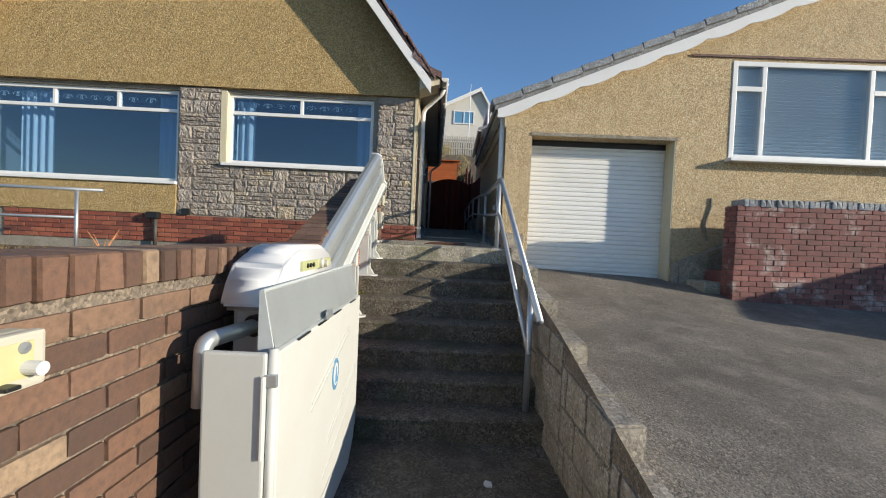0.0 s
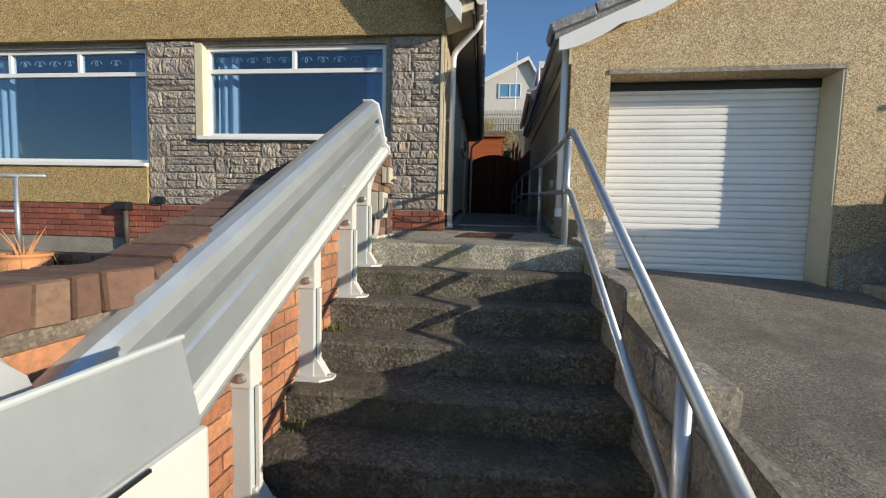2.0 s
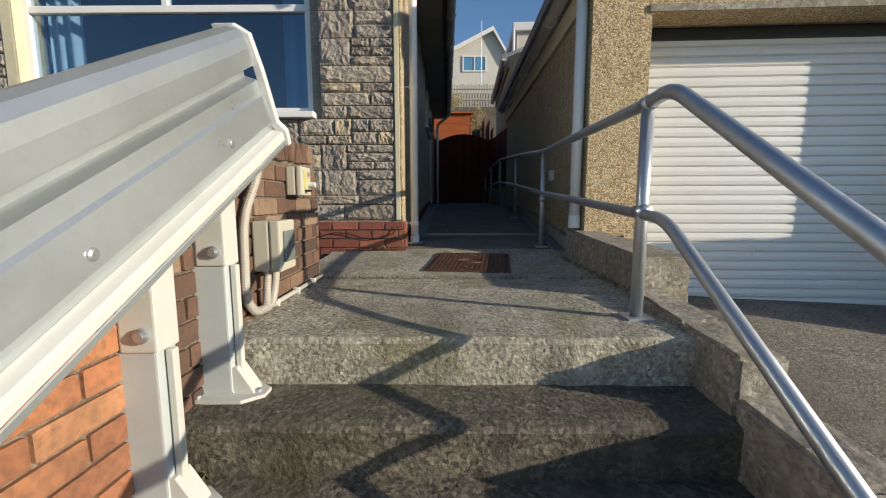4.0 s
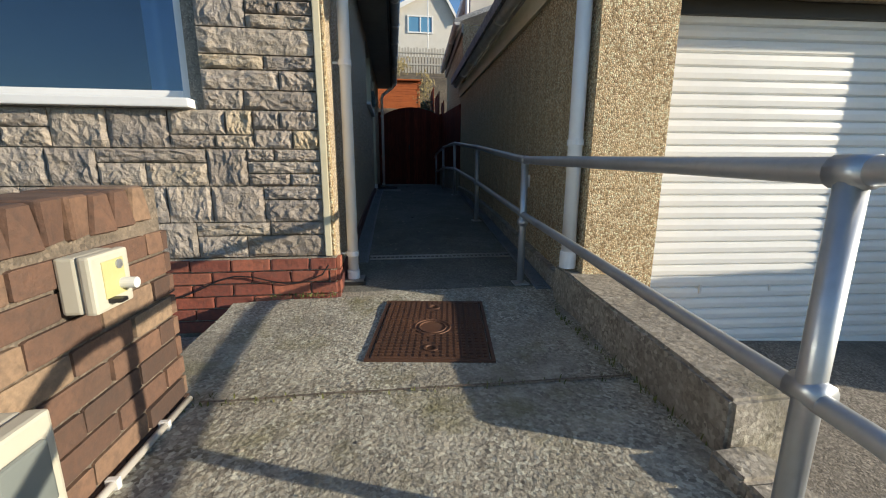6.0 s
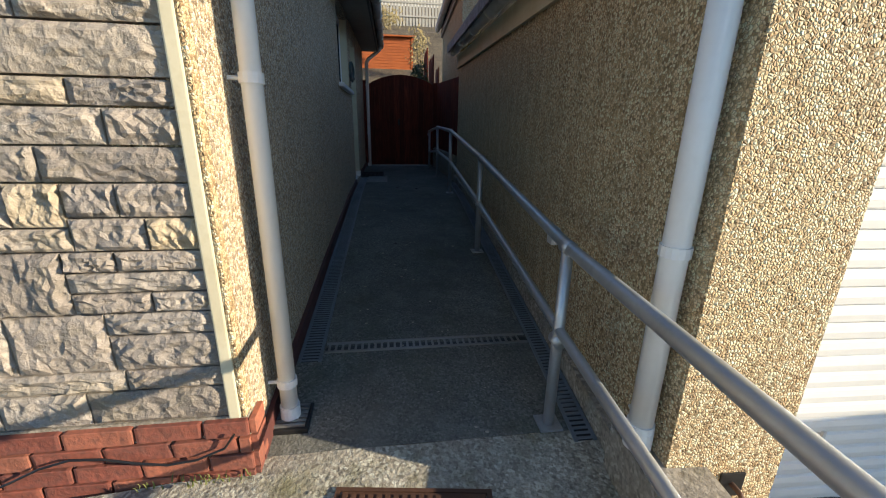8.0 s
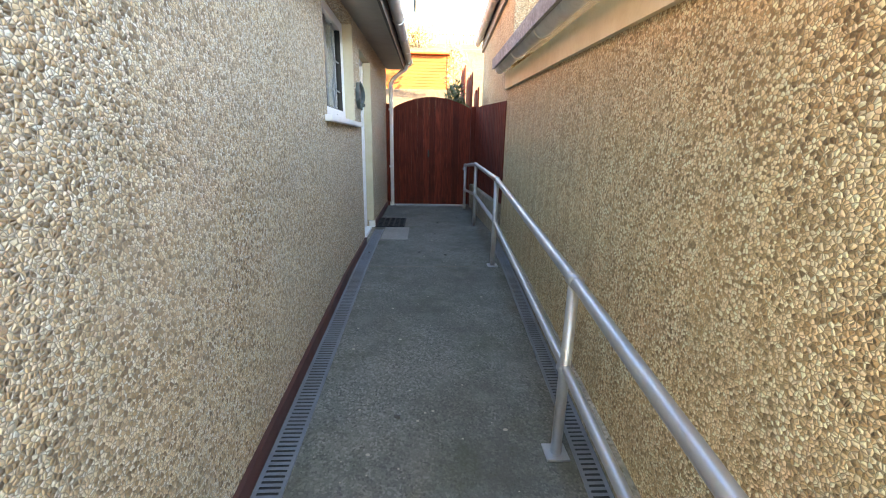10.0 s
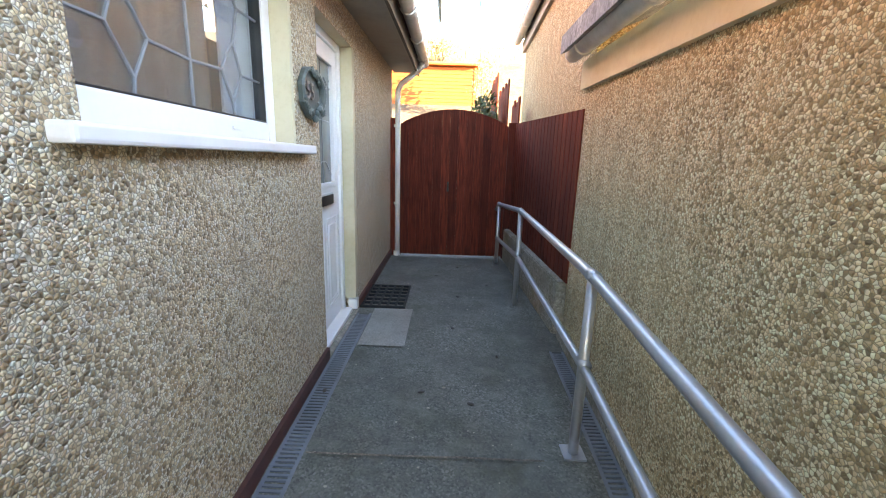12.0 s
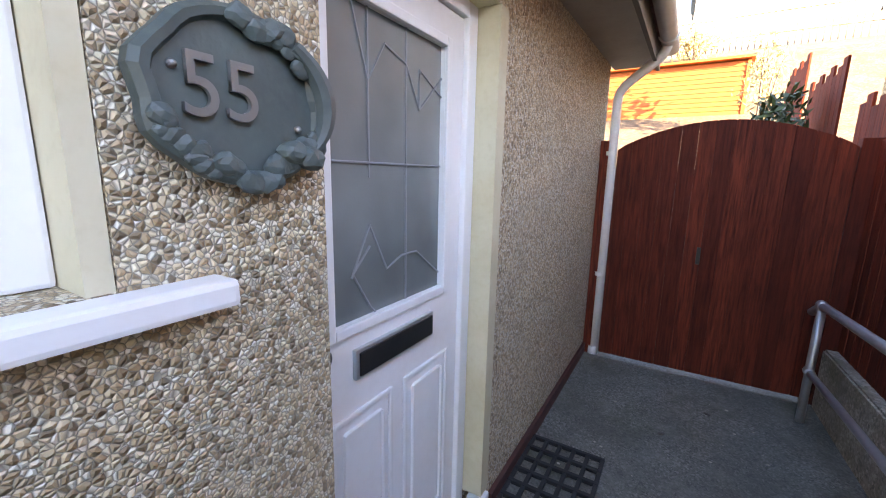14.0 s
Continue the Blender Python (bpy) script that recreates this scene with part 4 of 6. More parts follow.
setting("door_step", boxes((LX - 0.19, LX + 0.02, DOOR_Y[0], 13.127, 0.2, 0.385)), M_RENDERC, "concrete door step", "step")
cap = part("pipe_cap", boxes((LX - 0.06, LX + 0.018, 13.04, 13.12, 0.40, 0.49), bevel=0.008), M_WHITE)
tagged(cap, "white plastic block at the foot of the reveal", "trim block")

# house number plate
plate = thing("house_number_plate", "oval dark verdigris number plate with leaves round its rim", "number plate", SW @ Matrix.Translation((12.045, -0.004, 2.01)))
bm = bmesh.new()
n = 40
rings = []
for rr, dep in ((1.0, 0.0), (1.0, -0.022), (0.94, -0.032), (0.86, -0.03), (0.82, -0.018), (0.0, -0.018)):
    rings.append([bm.verts.new((0.155 * rr * math.cos(2 * math.pi * k / n) * (1 + 0.04 * math.sin(5 * k)), dep, 0.132 * rr * math.sin(2 * math.pi * k / n))) for k in range(n)] if rr else None)
for a, b in zip(rings, rings[1:]):
    if b is None:
        bm.faces.new(a)
        break
    for k in range(n):
        bm.faces.new((a[k], a[(k + 1) % n], b[(k + 1) % n], b[k]))
part("backplate", bm, M_BRONZE, plate, smooth=False)
rnd = random.Random(4)


def clump(bm, x, z, r, y=-0.03, squash=0.5):
    ret = bmesh.ops.create_icosphere(bm, subdivisions=2, radius=r, matrix=Matrix.Translation((x, y, z)) @ Matrix.Diagonal((1, squash, 0.8, 1)))
    for v in ret["verts"]:
        v.co += 0.25 * r * noise.noise_vector(v.co * 60)


for (a0, a1, cnt, rr) in ((35, 95, 13, 0.019), (195, 300, 18, 0.021), (-75, -20, 10, 0.022)):
    bm = bmesh.new()
    for k in range(cnt):
        a = radians(a0 + (a1 - a0) * (k + rnd.random() * 0.7) / cnt)
        q = 0.80 + 0.2 * rnd.random()
        clump(bm, 0.15 * q * math.cos(a), 0.128 * q * math.sin(a), rr * (0.6 + 0.7 * rnd.random()))
    part("cast_foliage", bm, M_BRONZE, plate)
bm = bmesh.new()
tube(bm, [(0.148 * math.cos(radians(a)), -0.034, 0.118 * math.sin(radians(a))) for a in range(-40, 62, 6)], [0.008 + 0.012 * math.sin(math.pi * k / 17) for k in range(17)], 8)
clump(bm, 0.07, -0.075, 0.026, -0.036, 0.8)
clump(bm, 0.105, -0.085, 0.03, -0.036, 0.8)
part("cast_branch", bm, M_BRONZE, plate)


def letters(body, size, depth):
    cu = bpy.data.curves.new("text", "FONT")
    cu.body, cu.size, cu.extrude, cu.align_x, cu.align_y = body, size, depth, "CENTER", "CENTER"
    tmp = bpy.data.objects.new("text", cu)
    scene.collection.objects.link(tmp)
    bpy.context.view_layer.update()
    me = bpy.data.meshes.new_from_object(tmp.evaluated_get(bpy.context.evaluated_depsgraph_get()))
    bpy.data.objects.remove(tmp)
    return me


me = letters("55", 0.125, 0.004)
me.materials.append(M_PEWTER)
num = new("numerals", me)
num.parent = plate
num["label"] = "raised pewter numerals 55"
num.matrix_local = Matrix.Translation((-0.04, -0.024, 0.004)) @ Matrix.Rotation(math.pi / 2, 4, "X")
for a in ((-0.105, 0.03), (0.095, -0.035)):
    bm = bmesh.new()
    bmesh.ops.create_icosphere(bm, subdivisions=2, radius=0.007, matrix=Matrix.Translation((a[0], -0.02, a[1])))
    part("screw", bm, M_PEWTER, plate)

# door mat
mat_ = thing("door_mat", "black rubber scraper mat with slotted cells on the concrete", "door mat", (-0.40, 13.45, 0.378))
for k in range(7):
    y = -0.30 + 0.1 * k
    part("bar", boxes((-0.20, 0.20, y - 0.011, y + 0.011, 0.0, 0.022), bevel=0.004), M_RUBBER, mat_)
for k in range(6):
    x = -0.19 + 0.076 * k
    part("bar", boxes((x - 0.011, x + 0.011, -0.31, 0.31, 0.002, 0.019), bevel=0.004), M_RUBBER, mat_)

# ---- drains ----
def channel(label, x0, x1, y0, y1, zf, along="y", pitch=0.026, mat=M_DRAIN, m=None, xoff=None):
    """A slotted channel: two edge bars and a run of cross bars over a dark trough."""
    c = thing("channel_drain", label, "drain", m)
    n = 8 if along == "y" else 2
    xo = xoff or (lambda y: 0.0)
    for e in (0, 1):
        bm = bmesh.new()
        for k in range(n):
            a, b = (y0 + (y1 - y0) * k / n, y0 + (y1 - y0) * (k + 1) / n)
            if along == "y":
                p, q = (x0, x0 + 0.016) if e == 0 else (x1 - 0.016, x1)
                vs = [bm.verts.new((xx + xo(yy), yy, zf(yy) + zz)) for zz in (-0.03, 0.009) for xx, yy in ((p, a), (q, a), (q, b), (p, b))]
                for f in ((4, 5, 6, 7), (0, 1, 5, 4), (2, 3, 7, 6), (1, 2, 6, 5), (3, 0, 4, 7)):
                    bm.faces.new([vs[i] for i in f])
        if along == "x":
            yy = y0 if e == 0 else y1 - 0.014
            box(bm, x0, x1, yy, yy + 0.014, zf(yy) - 0.03, zf(yy) + 0.009)
        part("edge_bar", bm, mat, c)
    bm = bmesh.new()
    if along == "y":
        k = int((y1 - y0) / pitch)
        for i in range(k):
            yy = y0 + pitch * (i + 0.5)
            box(bm, x0 + 0.016 + xo(yy), x1 - 0.016 + xo(yy), yy - 0.0065, yy + 0.0065, zf(yy) - 0.012, zf(yy) + 0.007)
    else:
        k = int((x1 - x0) / pitch)
        for i in range(k):
            xx = x0 + pitch * (i + 0.5)
            box(bm, xx - 0.0065, xx + 0.0065, y0 + 0.014, y1 - 0.014, zf(y0) - 0.012, zf(y0) + 0.007)
    g = part("grating", bm, mat, c)
    g["kind"] = "stuff"
    bm = bmesh.new()
    if along == "y":
        sheet(bm, 1, n, lambda s, t: (x0 + 0.016 + (x1 - x0 - 0.032) * s + xo(y0 + (y1 - y0) * t), y0 + (y1 - y0) * t, zf(y0 + (y1 - y0) * t) + 0.0045))
    else:
        sheet(bm, 1, 1, lambda s, t: (x0 + (x1 - x0) * s, y0 + 0.014 + (y1 - y0 - 0.028) * t, zf(y0) + 0.0045))
    part("trough", bm, M_BLACK, c)
    return c


channel("blue-grey slotted channel drain along the bungalow's wall", -0.592, -0.472, 7.62, 13.0, path_z)
channel("steel slotted drain across the alley floor", -0.462, 0.685, 7.69, 7.78, path_z, "x", 0.036, M_GRATE)
channel("dark slotted channel drain along the garage wall", -0.155, -0.055, 7.0, 12.4, path_z, "y", 0.026, M_DRAIN, None, lambda y: wall_x(y))
gully = thing("gully_grate", "small dark slotted gully grate under the downpipe", "drain", (PX, PY, path_z(PY)))
part("grate_rim", boxes((-0.085, 0.085, -0.085, 0.085, -0.02, 0.012), bevel=0.004), M_BLACK, gully)
for k in range(6):
    part("grate_bar", boxes((-0.07, 0.07, -0.07 + 0.025 * k, -0.055 + 0.025 * k, 0.011, 0.02)), M_GRATE, gully)

# manhole cover
mh = thing("manhole_cover", "rusty cast iron inspection cover with a raised pattern", "manhole cover", pose(-0.075, 6.505, 0.019, 1.75, 0, -7.5))
part("cover_plate", boxes((-0.262, 0.262, -0.34, 0.34, -0.02, 0.006), bevel=0.004), M_IRON, mh)
part("cover_frame", boxes((-0.285, -0.268, -0.36, 0.36, -0.02, 0.004), (0.268, 0.285, -0.36, 0.36, -0.02, 0.004), (-0.268, 0.268, -0.36, -0.345, -0.02, 0.004), (-0.268, 0.268, 0.345, 0.36, -0.02, 0.004)), M_IRON, mh)
bm = bmesh.new()
for i in range(17):
    for j in range(23):
        x, y = -0.245 + 0.0305 * i, -0.32 + 0.029 * j
        if math.hypot(x, y + 0.02) > 0.10 and math.hypot(x - 0.0, abs(y) - 0.25) > 0.05:
            box(bm, x - 0.009, x + 0.009, y - 0.0085, y + 0.0085, 0.005, 0.011)
g = part("raised_studs", bm, M_IRON, mh)
g["kind"] = "stuff"
for r0 in (0.09, 0.068):
    bm = bmesh.new()
    tube(bm, [(r0 * math.cos(2 * math.pi * k / 28), -0.02 + r0 * math.sin(2 * math.pi * k / 28), 0.007) for k in range(29)], 0.004, 6, False)
    part("raised_ring", bm, M_IRON, mh)
for yk in (-0.25, 0.25):
    bm = bmesh.new()
    lathe(bm, [(0.034, 0.004), (0.034, 0.011), (0.024, 0.011), (0.02, 0.006), (0.001, 0.006)], 18, (0, yk, 0))
    part("keyhole", bm, M_IRON, mh)

# ---- handrail ----
def foot(bm, x, y, z):
    box(bm, x - 0.05, x + 0.05, y - 0.05, y + 0.05, z, z + 0.01)


P = [(0.50, 5.16, 0.0, 0.82), (0.578, 7.10, 0.055, 0.875), (0.675, 9.067, 0.225, 1.05), (0.768, 11.41, 0.365, 1.228), (0.813, 13.36, 0.375, 1.26), (0.812, 14.85, 0.375, 1.16)]
rail = thing("handrail", "galvanised tube handrail with two rails down the alley and steps", "handrail")
top = [(0.478, 2.98, -0.44), (0.485, 4.97, 0.825)] + [(x, y, h) for x, y, _, h in P[:1]] + [(x, y, h) for x, y, _, h in P[1:]] + [(0.80, 14.98, 1.08)]
part("top_rail", tube(bmesh.new(), bend(top, 0.16), 0.0245, 14), M_GALV, rail, smooth=True)
low = [(0.48, 3.24, -0.74), (0.487, 4.97, 0.40), (0.50, 5.16, 0.41), (0.578, 7.10, 0.525), (0.675, 9.067, 0.665), (0.768, 11.41, 0.815), (0.813, 13.36, 0.83), (0.812, 14.85, 0.72)]
part("lower_rail", tube(bmesh.new(), bend(low, 0.10), 0.021, 14), M_GALV, rail, smooth=True)
for x, y, z, h in P:
    bm = bmesh.new()
    tube(bm, [(x, y, z - 0.02), (x, y, h)], 0.0235, 14)
    part("post", bm, M_GALV, rail, smooth=True)
    if y < 12:
        bm = bmesh.new()
        foot(bm, x, y, z)
        part("base_plate", bm, M_GALV, rail)
    for zc in (h, h - 0.40 if y < 14 else 0.72):
        bm = bmesh.new()
        tube(bm, [(x, y - 0.03, zc), (x, y + 0.03, zc)], 0.029, 12)
        part("fitting", bm, M_GALV, rail, smooth=True)
bm = bmesh.new()
tube(bm, [(0.48, 3.27, -RISE * 7 - 0.02), (0.48, 3.27, -0.255)], 0.0235, 14)
part("post", bm, M_GALV, rail, smooth=True)
wf = part("wall_fitting", boxes((-0.045, 0.005, -0.04, 0.04, -0.05, 0.05), bevel=0.008), M_GUTTER)
wf.matrix_world = RH @ Matrix.Translation((-0.002, 1.15, 0.72))
tagged(wf, "weathered wall bracket on the pebbledash", "bracket")
tap = thing("garden_tap", "small brass tap in the pebbledash, its recess's shade a black plate", "tap", RH @ Matrix.Translation((0.25, -0.002, 0.15)))
# no hollow here: a flat black plate paints the shade inside it
part("recess", boxes((-0.045, 0.045, -0.004, 0.006, -0.055, 0.045), bevel=0.003), M_BLACK, tap)
part("spout", tube(bmesh.new(), bend([(0, 0, 0.0), (0, -0.05, 0.0), (0, -0.06, -0.045)], 0.02), 0.009, 10), M_IRON, tap)

# ---- stepped block wall beside the steps, kerb by the landing ----
bw = thing("stepped_block_wall", "stepped wall of rendered concrete blocks beside the steps", "wall", kind="structure")
TOPS = [(0.6, 1.32, -1.06), (1.32, 2.036, -0.88), (2.036, 2.749, -0.69), (2.749, 3.396, -0.515), (3.396, 4.08, -0.345), (4.08, 4.72, -0.145), (4.72, 5.46, 0.015)]
for y0, y1, zt in TOPS:
    L = y1 - y0
    for c in range(6):
        zh = zt - 0.215 * c
        zl = zh - 0.209
        if zh < drive_z(0.5, y0) - 0.35 and zh < STREET:
            break
        off = (c % 2) * 0.16
        cuts = [y0] + [v for v in (y0 + 0.30 + off, y0 + 0.62 + off) if v < y1 - 0.08] + [y1]
        for a, b in zip(cuts, cuts[1:]):
            bm = bmesh.new()
            xa, xb = stair_right(a), stair_right(b)
            g = 0.004 if c else 0.001
            base = [(xa, a + g), (xa + 0.155, a + g), (xb + 0.155, b - g), (xb, b - g)]
            tilt = 0.045 if c == 0 else 0
            lo = [bm.verts.new((x, y, zl)) for x, y in base]
            hi = [bm.verts.new((x, y, zh + tilt * (y - y0) / L)) for x, y in base]
            bm.faces.new(lo[::-1])
            bm.faces.new(hi)
            for i in range(4):
                bm.faces.new((lo[i], lo[(i + 1) % 4], hi[(i + 1) % 4], hi[i]))
            bmesh.ops.bevel(bm, geom=list(bm.edges), offset=0.012 if c == 0 else 0.005, segments=2, affect="EDGES")
            bmesh.ops.subdivide_edges(bm, edges=[e for e in bm.edges if e.calc_length() > 0.12], cuts=3, use_grid_fill=True)
            for v in bm.verts:
                v.co += 0.007 * noise.noise_vector(v.co * 9)
            part("block", bm, M_RENDERC, bw)
bm = bmesh.new()
sheet(bm, 1, 12, lambda s, t: ((lambda y: (stair_right(y) + 0.012, y, lerp([(0.4, -1.15), (3.1, -0.42), (5.46, 0.0)], y) - 1.2 * s))(0.4 + 5.0 * t)))
part("mortar_bed", bm, M_MORTARD, bw)
kerb = prism([(5.46, -0.7), (6.90, -0.7), (6.90, 0.235), (5.46, 0.20)], 0.0, 0.235, "x", bevel=0.012)
bmesh.ops.subdivide_edges(kerb, edges=[e for e in kerb.edges if e.calc_length() > 0.3], cuts=6, use_grid_fill=True)
for v in kerb.verts:
    v.co += Vector((0.66 + 0.05 * (v.co.y - 5.46), 0, 0)) + 0.008 * noise.noise_vector(v.co * 7)
setting("kerb_wall", kerb, M_RENDERC, "rough concrete upstand between landing and driveway", "kerb")


# ---- platform lift ----
RD = Vector((0.045, 1.0, 0.565))        # the rail's run, per metre along y


def rail_at(y):
    """Top back edge of the lift's rail."""
    return Vector((-0.98, 5.05, 1.06)) - RD * (5.05 - y)


lift = thing("lift_rail", "pale aluminium platform lift rail on grey posts up the steps", "lift rail")


def extruded(profile, y0, y1, n=1):
    bm = bmesh.new()
    rows = []
    for k in range(n + 1):
        o = rail_at(y0 + (y1 - y0) * k / n)
        rows.append([bm.verts.new(o + Vector((a, -0.42 * b, 0.80 * b))) for a, b in profile])
    m = len(profile)
    for p, q in zip(rows, rows[1:]):
        for i in range(m):
            bm.faces.new((p[i], p[(i + 1) % m], q[(i + 1) % m], q[i]))
    bm.faces.new(rows[0])
    bm.faces.new(rows[-1][::-1])
    return bm


hood = [(-0.05, -0.10), (-0.05, -0.03), (-0.035, -0.005), (0.0, 0.0), (0.03, -0.01), (0.05, -0.035), (0.058, -0.075), (0.058, -0.135), (0.046, -0.135), (0.046, -0.075), (0.02, -0.06), (-0.02, -0.10)]
part("hood", extruded(hood, 2.0, 5.03), M_ALU, lift, "rounded silver top rail")
face = [(-0.045, -0.11), (0.01, -0.11), (0.012, -0.175), (0.052, -0.19), (0.055, -0.235), (0.066, -0.245), (0.075, -0.35), (0.062, -0.372), (0.06, -0.39), (-0.045, -0.39)]
part("face_plate", extruded(face, 2.0, 5.025), M_ALU, lift, "pale grooved rail face")
lip = [(-0.03, -0.391), (0.062, -0.391), (0.095, -0.40), (0.10, -0.415), (0.10, -0.435), (0.09, -0.445), (-0.03, -0.455)]
part("bottom_lip", extruded(lip, 2.0, 5.035), M_LIFT, lift, "stained ivory lower lip of the rail")
part("drip_edge", extruded([(0.094, -0.446), (0.102, -0.436), (0.107, -0.437), (0.107, -0.452), (0.096, -0.456)], 2.0, 5.035), M_ALU, lift)
endp = [(-0.055, 0.004), (0.012, 0.004), (0.06, -0.03), (0.075, -0.16), (0.085, -0.36), (0.112, -0.40), (0.112, -0.46), (0.098, -0.46), (0.085, -0.41), (0.062, -0.37), (0.045, -0.06), (0.01, -0.02), (-0.05, -0.02)]
part("end_plate", extruded(endp, 5.026, 5.05), M_LIFTW, lift, "white end cap")
for d in (0.25, 0.75):
    o = rail_at(5.0 - d) + Vector((0.07, 0.14, -0.25))
    bm = bmesh.new()
    lathe(bm, [(0.014, 0), (0.014, 0.006), (0.008, 0.009)], 12)
    bmesh.ops.transform(bm, matrix=Matrix.Translation(o) @ Matrix.Rotation(math.pi / 2, 4, "Y"), verts=bm.verts)
    part("bolt", bm, M_GALV, lift)


def lift_post(y, step):
    z = -RISE * step
    o = rail_at(y)
    x = o.x
    zt = o.z - 0.50
    p = part("post", boxes((x - 0.05, x + 0.055, y - 0.035, y + 0.035, z + 0.01, zt), bevel=0.006), M_LIFTG, lift, "grey steel post")
    part("side_plate", boxes((x - 0.03, x + 0.062, y - 0.041, y + 0.041, zt - 0.19, zt + 0.02), bevel=0.006), M_LIFT, p)
    part("cover_strip", boxes((x + 0.06, x + 0.078, y - 0.012, y + 0.012, z + 0.08, zt - 0.19), bevel=0.003), M_LIFT, p)
    bm = bmesh.new()
    lathe(bm, [(0.019, 0), (0.019, 0.01), (0.012, 0.014), (0.012, 0.016), (0.001, 0.016)], 14)
    bmesh.ops.transform(bm, matrix=Matrix.Translation((x + 0.03, y - 0.041, zt - 0.145)) @ Matrix.Rotation(math.pi / 2, 4, "X"), verts=bm.verts)
    part("cap_bolt", bm, M_GALV, p)
    part("base_plate", prism([(x - 0.07, y - 0.075), (x + 0.10, y - 0.075), (x + 0.155, y - 0.03), (x + 0.155, y + 0.02), (x + 0.10, y + 0.06), (x - 0.07, y + 0.06)], z, z + 0.013, "z"), M_LIFT, p, "chamfered foot plate")
    part("gusset", prism([(x + 0.055, z + 0.013), (x + 0.12, z + 0.013), (x + 0.112, z + 0.03), (x + 0.068, z + 0.10), (x + 0.055, z + 0.10)], y - 0.03, y + 0.03, "y"), M_LIFT, p)
    for dx, dy in ((0.125, -0.01), (-0.045, -0.058)):
        bm = bmesh.new()
        lathe(bm, [(0.011, 0.0), (0.011, 0.008), (0.001, 0.01)], 6, (x + dx, y + dy, z + 0.013))
        part("bolt", bm, M_GALV, p)


for y, s in ((4.86, 1), (4.57, 2), (4.05, 4), (3.52, 6)):
    lift_post(y, s)

plat = thing("folded_lift_platform", "folded ivory wheelchair lift platform at the foot of its rail", "platform lift", pose(-0.728, 1.60, STREET, 0, 0, -0.8))
# local: y along the rail, x outwards
part("platform_panel", boxes((-0.035, 0.0, 0.0, 1.27, 0.22, 1.05), bevel=0.012), M_LIFT, plat, "large ivory platform panel")
part("skirt", prism([(0.03, 0.06), (1.10, 0.06), (1.22, 0.16), (1.24, 0.219), (0.03, 0.219)], -0.035, -0.002, "x"), M_LIFT, plat)
for zz, ya, yb, dz in ((0.93, 0.35, 0.98, 0.10), (0.90, 0.35, 1.0, 0.10), (0.66, 0.62, 1.15, 0.10), (0.63, 0.62, 1.15, 0.10), (0.50, 0.55, 1.2, 0.10)):
    part("pressed_rib", prism([(ya, zz - 0.20), (yb, zz - 0.02), (yb, zz - 0.012), (ya, zz - 0.192)], 0.0, 0.0035, "x"), M_LIFT, plat)
bm = bmesh.new()
lathe(bm, [(0.062, 0), (0.062, 0.004), (0.054, 0.005), (0.054, 0.003), (0.001, 0.003)], 28)
bmesh.ops.transform(bm, matrix=Matrix.Translation((0.0, 0.71, 0.735)) @ Matrix.Rotation(math.pi / 2, 4, "Y") @ Matrix.Diagonal((1.25, 0.9, 1, 1)), verts=bm.verts)
part("badge_ring", bm, M_BLUE, plat, "blue oval badge")
bm = bmesh.new()
lathe(bm, [(0.045, 0), (0.045, 0.005), (0.001, 0.005)], 24)
bmesh.ops.transform(bm, matrix=Matrix.Translation((0.0, 0.71, 0.735)) @ Matrix.Rotation(math.pi / 2, 4, "Y") @ Matrix.Diagonal((1.25, 0.9, 1, 1)), verts=bm.verts)
part("badge_face", bm, M_LIFTW, plat)
for k in range(3):
    bm = bmesh.new()
    tube(bm, [(0.006, 0.69 + 0.02 * k, 0.695), (0.006, 0.71, 0.775 - 0.01 * k)], 0.004, 5)
    part("badge_mark", bm, M_BLUE, plat)
# end flap facing down the path, on its hinge
part("end_flap", boxes((-0.225, -0.028, -0.035, -0.01, 0.06, 1.05), bevel=0.008), M_LIFT, plat, "folded ivory end flap")
part("hinge_tube", tube(bmesh.new(), [(-0.014, -0.016, 0.2), (-0.014, -0.010, 1.06)], 0.015, 14), M_LIFT, plat, smooth=True)
for z0, z1 in ((0.72, 0.98), (0.3, 0.58)):
    part("hinge_knuckle", tube(bmesh.new(), [(-0.034, -0.036, z0), (-0.034, -0.036, z1)], 0.009, 10), M_LIFT, plat)
part("latch", boxes((-0.03, 0.008, -0.036, -0.02, 0.945, 0.985), bevel=0.004), M_ALU, plat)
# grey side flap along the top, leaning out
gf = bmesh.new()
sheet(gf, 10, 3, lambda s, t: (-0.02 - 0.045 * t, 0.02 + 1.25 * s, 1.045 + 0.005 * s + (0.19 + 0.0 * s) * t))
bmesh.ops.solidify(gf, geom=list(gf.faces), thickness=0.008)
part("side_flap", gf, M_LIFTG, plat, "grey steel side flap")
part("flap_lip", tube(bmesh.new(), [(-0.066, 0.015, 1.236), (-0.066, 1.275, 1.241)], 0.007, 8), M_LIFTG, plat)
part("flap_end", prism([(-0.075, 1.03), (-0.02, 1.03), (-0.06, 1.238), (-0.075, 1.238)], 0.012, 0.02, "y"), M_LIFTG, plat)
for y in (0.16, 0.40, 0.64, 0.98):
    part("flap_slot", boxes((0.001, 0.006, y, y + 0.13, 1.043, 1.050)), M_BLACK, plat)
part("hinge_plate", boxes((0.0, 0.008, 0.50, 0.60, 1.045, 1.085), bevel=0.003), M_ALU, plat)
